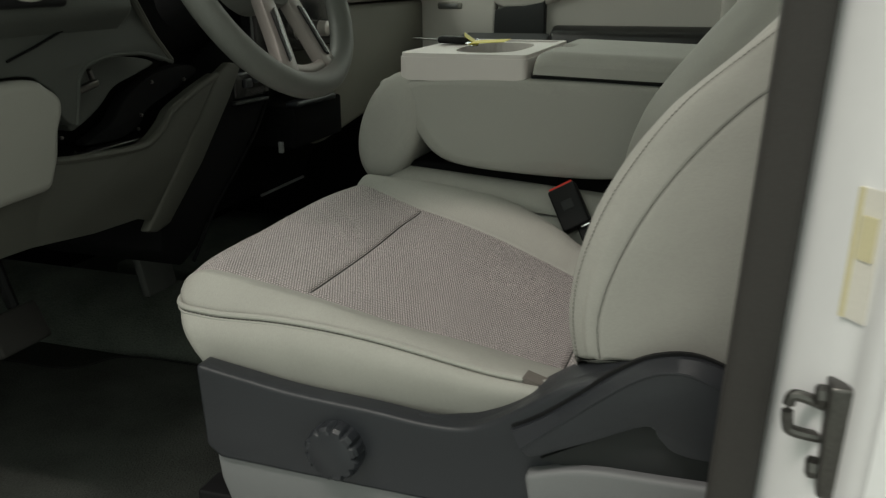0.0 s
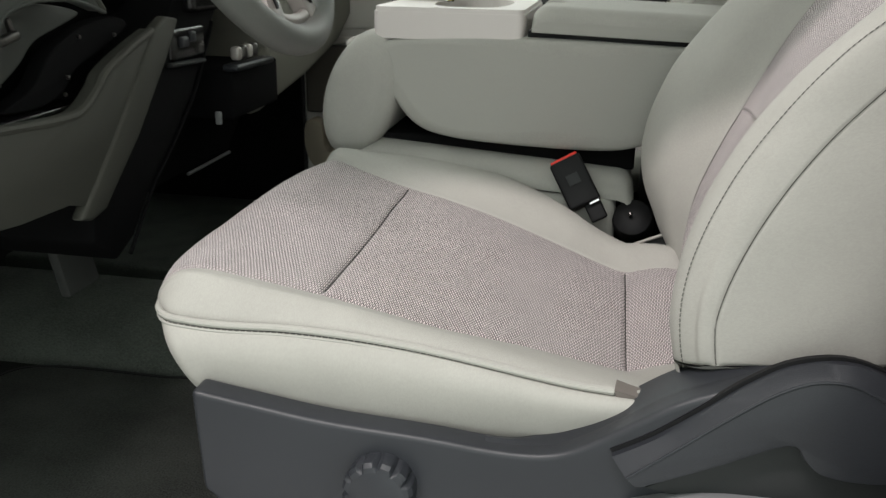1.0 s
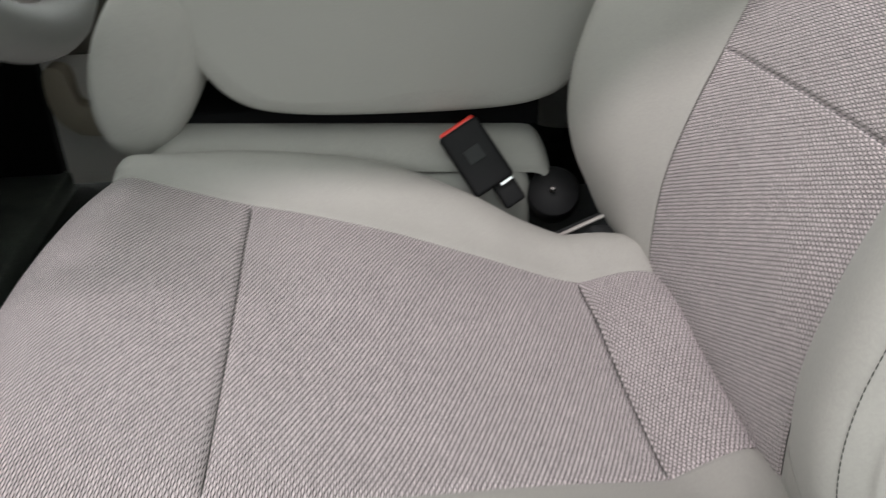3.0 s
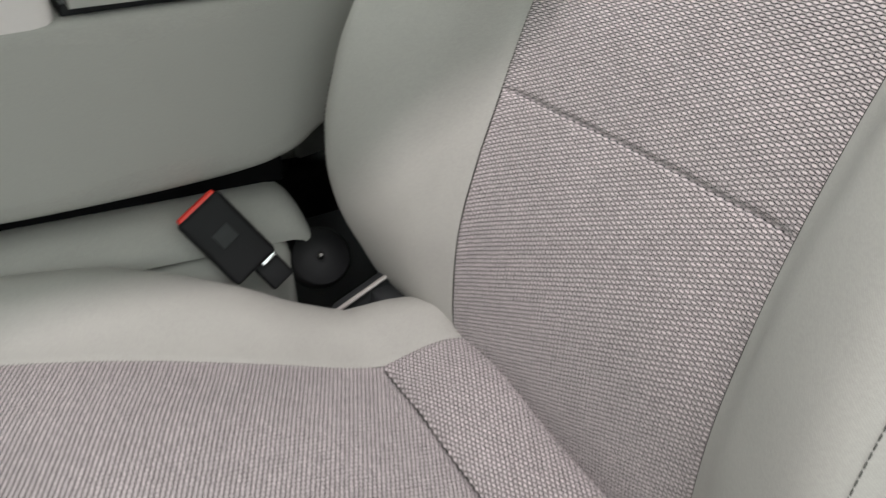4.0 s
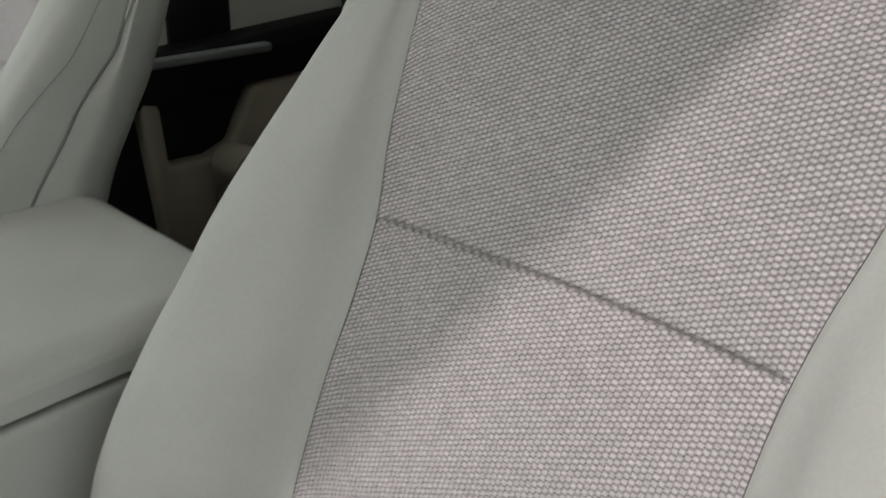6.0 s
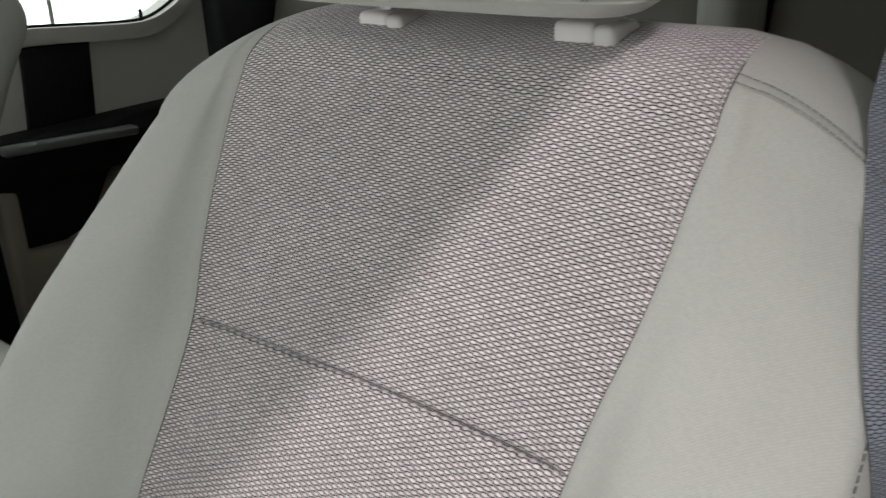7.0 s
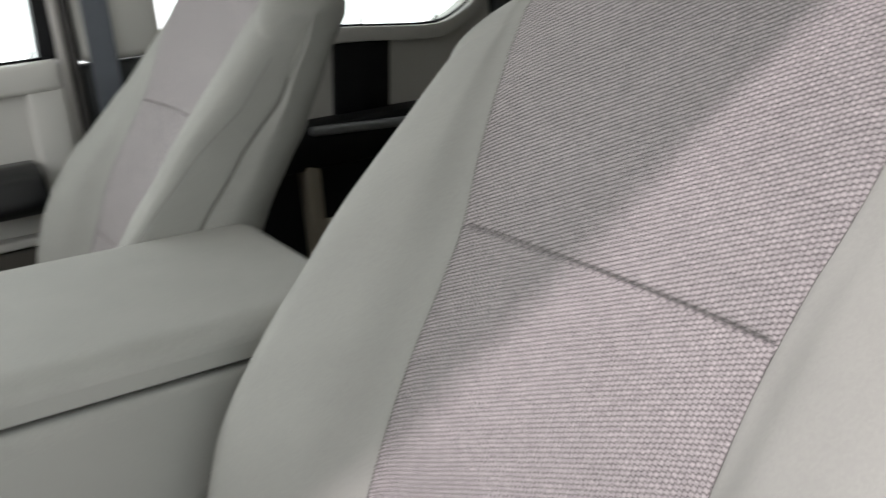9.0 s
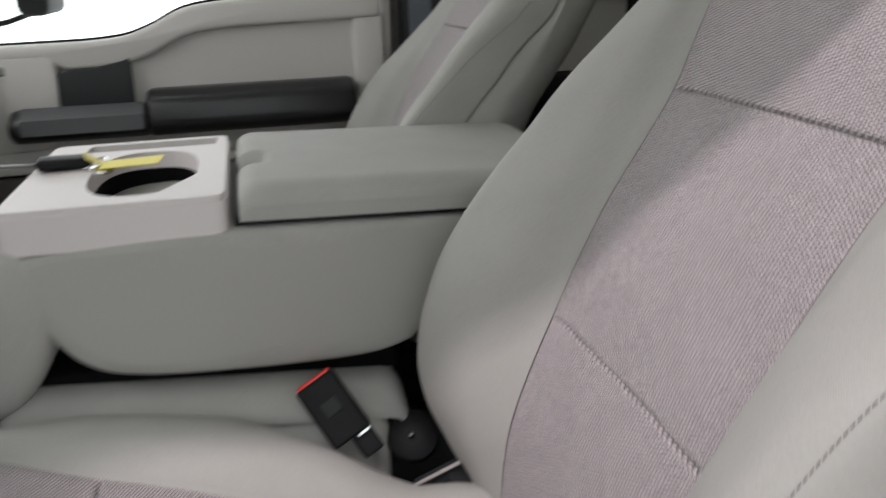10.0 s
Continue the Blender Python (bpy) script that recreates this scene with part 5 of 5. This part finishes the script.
# this panel's near-black colour includes the shade under the dash
back_panel = part("centre_back_panel", plate([(0.20, 0.207), (0.78, 0.207), (0.90, 0.30), (0.90, 0.56), (0.20, 0.56)], "x", -0.60, -0.468, 0.006), dull_black, dash, "recessed centre panel, coloured near-black for its shade")
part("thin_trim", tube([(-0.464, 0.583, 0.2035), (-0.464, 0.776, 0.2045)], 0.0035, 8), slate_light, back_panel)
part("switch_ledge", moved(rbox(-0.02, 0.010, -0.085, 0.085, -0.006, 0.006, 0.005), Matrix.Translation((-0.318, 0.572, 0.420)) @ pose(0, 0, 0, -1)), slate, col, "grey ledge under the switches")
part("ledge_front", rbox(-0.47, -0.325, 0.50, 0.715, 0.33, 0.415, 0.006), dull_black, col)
for k in range(4):
    part("key_switch", rbox(-0.33, -0.312, 0.505 + 0.024 * k, 0.522 + 0.024 * k, 0.432, 0.456, 0.006), steel if k % 2 else silver, col)
part("power_socket", moved(lathe([(0.012, 0), (0.012, 0.006), (0.006, 0.008)], 14), Matrix.Translation((-0.466, 0.74, 0.30)) @ pose(0, 0, 0, 0, 90)), charcoal, back_panel)
part("socket_mark", rbox(-0.340, -0.330, 0.452, 0.460, 0.330, 0.352, 0.002), slate_light, col)
part("glove_panel", plate([(0.615, 0.318), (0.653, 0.319), (0.925, 0.355), (1.155, 0.40), (1.28, 0.46), (1.28, 0.60), (0.73, 0.60), (0.72, 0.45)], "x", -0.60, -0.335, 0.012, 3), trim_glove, dash, "passenger-side dashboard, its grey trim darkened for shade")
part("glove_ledge", plate([(-0.60, 0.70), (-0.30, 0.66), (-0.28, 0.63), (-0.32, 0.605), (-0.60, 0.62)], "y", 0.70, 1.28, 0.012, 3), trim_stone, dash)
part("passenger_top", plate([(-0.33, 0.70), (-0.50, 0.86), (-1.20, 0.86), (-1.20, 0.60), (-0.36, 0.62)], "y", 0.34, 1.28, 0.012, 3), charcoal, dash)
part("radio_face", rbox(-0.36, -0.325, 0.37, 0.69, 0.52, 0.74, 0.01), gloss_black, dash, "glossy black radio face")
for k in range(3):
    part("radio_knob", moved(lathe([(0.016, 0), (0.015, 0.018), (0.012, 0.020)], 20), Matrix.Translation((-0.326, 0.43 + 0.1 * k, 0.56)) @ pose(0, 0, 0, 0, 90)), silver, dash)

wheel = thing("steering_wheel", "dark grey steering wheel with silver lower spokes", "steering wheel")
HUB = Matrix.Translation((-0.111, 0.031, 0.690)) @ pose(0, 0, 0, 0, 63.8, 0)
# local: z towards the driver, x down, y across
R = 0.186
rim_pts = [(R * math.cos(w), R * math.sin(w), 0) for w in np.linspace(0, 2 * math.pi, 73)[:-1]]
part("rim", moved(tube(rim_pts, 0.0175, 14, closed=True), HUB), leather_black, wheel, "dark grey padded rim")
part("hub", moved(lathe([(0.062, -0.05), (0.072, -0.02), (0.070, 0.004), (0.055, 0.016), (0.02, 0.020)], 36), HUB), leather_black, wheel, "dark airbag hub")
for s in (-1, 1):
    sp = part("lower_spoke", moved(plate([tuple(p) for p in smooth_outline([(0.05, s * 0.045), (0.11, s * 0.060), (0.168, s * 0.075), (0.175, s * 0.045), (0.12, s * 0.028), (0.06, s * 0.018)], 4)], "z", -0.012, 0.006, 0.004), HUB), spoke_grey, wheel, "silver-grey spoke")
    part("spoke_insert", moved(plate([(0.075, s * 0.032), (0.145, s * 0.048), (0.15, s * 0.056), (0.08, s * 0.045)], "z", 0.006, 0.010, 0.001), HUB), gloss_black, sp)
    part("side_spoke", moved(plate([(-0.03, s * 0.05), (-0.02, s * 0.178), (0.03, s * 0.178), (0.035, s * 0.05)], "z", -0.014, 0.006, 0.004), HUB), leather_black, wheel)
    part("switch_pad", moved(rbox(-0.018, 0.022, min(s * 0.075, s * 0.14), max(s * 0.075, s * 0.14), 0.004, 0.012, 0.004), HUB), gloss_black, wheel)
arch = [(0.163 * math.cos(w), 0.163 * math.sin(w), -0.001) for w in np.linspace(-0.45, 0.45, 25)]
part("spoke_arch", moved(tube(arch, 0.0075, 10, flat=0.8), HUB), spoke_grey, wheel, "silver-grey bow joining the spokes")
part("column_shroud", moved(lathe([(0.030, -0.16), (0.036, -0.10), (0.045, -0.04)], 24), HUB), dull_black, wheel, "black column shroud")

brake = thing("brake_pedal", "black rubber brake pedal hanging in the footwell", "pedal")
part("pad", moved(rbox(-0.01, 0.01, -0.055, 0.055, -0.035, 0.035, 0.006), Matrix.Translation((-0.60, 0.0, 0.10)) @ pose(0, 0, 0, 0, -25)), rubber, brake)
part("arm", tube([(-0.615, 0.02, 0.11), (-0.70, 0.03, 0.35), (-0.75, 0.04, 0.53)], 0.01, 8), black, brake)
gas = thing("accelerator_pedal", "grey plastic accelerator pedal by the tunnel", "pedal")
part("pad", moved(plate([(-0.042, -0.09), (0.042, -0.09), (0.045, 0.12), (-0.045, 0.12)], "x", -0.01, 0.008, 0.005), Matrix.Translation((-0.51, 0.245, 0.185)) @ pose(0, 0, 0, 0, -12)), pedal_grey, gas)
part("stalk", tube([(-0.52, 0.25, 0.20), (-0.58, 0.26, 0.42)], 0.009, 8), black, gas)

mat_ob = thing("floor_mat", "charcoal carpet floor mat in the driver's footwell", "floor mat")
mo = [tuple(p) for p in smooth_outline([(-0.98, -0.30), (-0.98, 0.16), (-0.72, 0.22), (-0.64, 0.305), (-0.40, 0.315), (-0.10, 0.305), (-0.09, -0.36), (-0.30, -0.38), (-0.75, -0.36)], 5)]
part("carpet_sheet", plate(mo, "z", -0.101, -0.088, 0.004), mat_carpet, mat_ob)
part("bound_edge", tube([(x, y, -0.092) for x, y in mo], 0.006, 6, closed=True), black, mat_ob)

# ---- glass, mirror and the bright yard beyond ----
ws = part("windscreen", plate([(-1.20, 0.86), (-1.19, 0.86), (-0.54, 1.30), (-0.55, 1.30)], "y", -0.38, 1.26), glass)
tagged(ws, "clear raked windscreen", "windscreen", kind="structure")
ws.visible_shadow = False
for yy in (-0.44, 1.30):
    solid("pillar_front", "pale windscreen pillar trim", plate([(-1.24, 0.70), (-1.16, 0.70), (-0.50, 1.30), (-0.58, 1.30)], "y", yy - 0.03, yy + 0.03, 0.01), headliner, "pillar")
mirror = thing("wing_mirror", "black wing mirror outside the passenger window", "mirror")
part("housing", rbox(-0.235, -0.168, 1.50, 1.72, 0.672, 0.90, 0.02, 4), black, mirror)
part("arm", tube([(-0.42, 1.345, 0.640), (-0.34, 1.50, 0.648), (-0.27, 1.58, 0.660), (-0.21, 1.60, 0.680)], 0.006, 8), black, mirror)
bd = part("backdrop", rbox(-4.0, 5.0, 3.5, 3.52, -1.0, 3.0, 0), outside)
tagged(bd, "overexposed bright yard beyond the far windows", "backdrop", kind="structure")
solid("wall_front", "grey painted workshop wall ahead of the vehicle", rbox(-3.3, -3.1, -7.0, 3.4, -0.70, 4.4, 0), material("wall_paint", (0.22, 0.22, 0.21), rough=0.8, vary=0.1, grain=30, stain=0.8), "wall")
gr = part("ground", rbox(-40, 40, -40, 40, -0.75, -0.70, 0), material("concrete", (0.42, 0.42, 0.405), rough=0.7, vary=0.12, grain=60, stain=1.2))
tagged(gr, "grey concrete workshop floor", "ground", kind="structure")
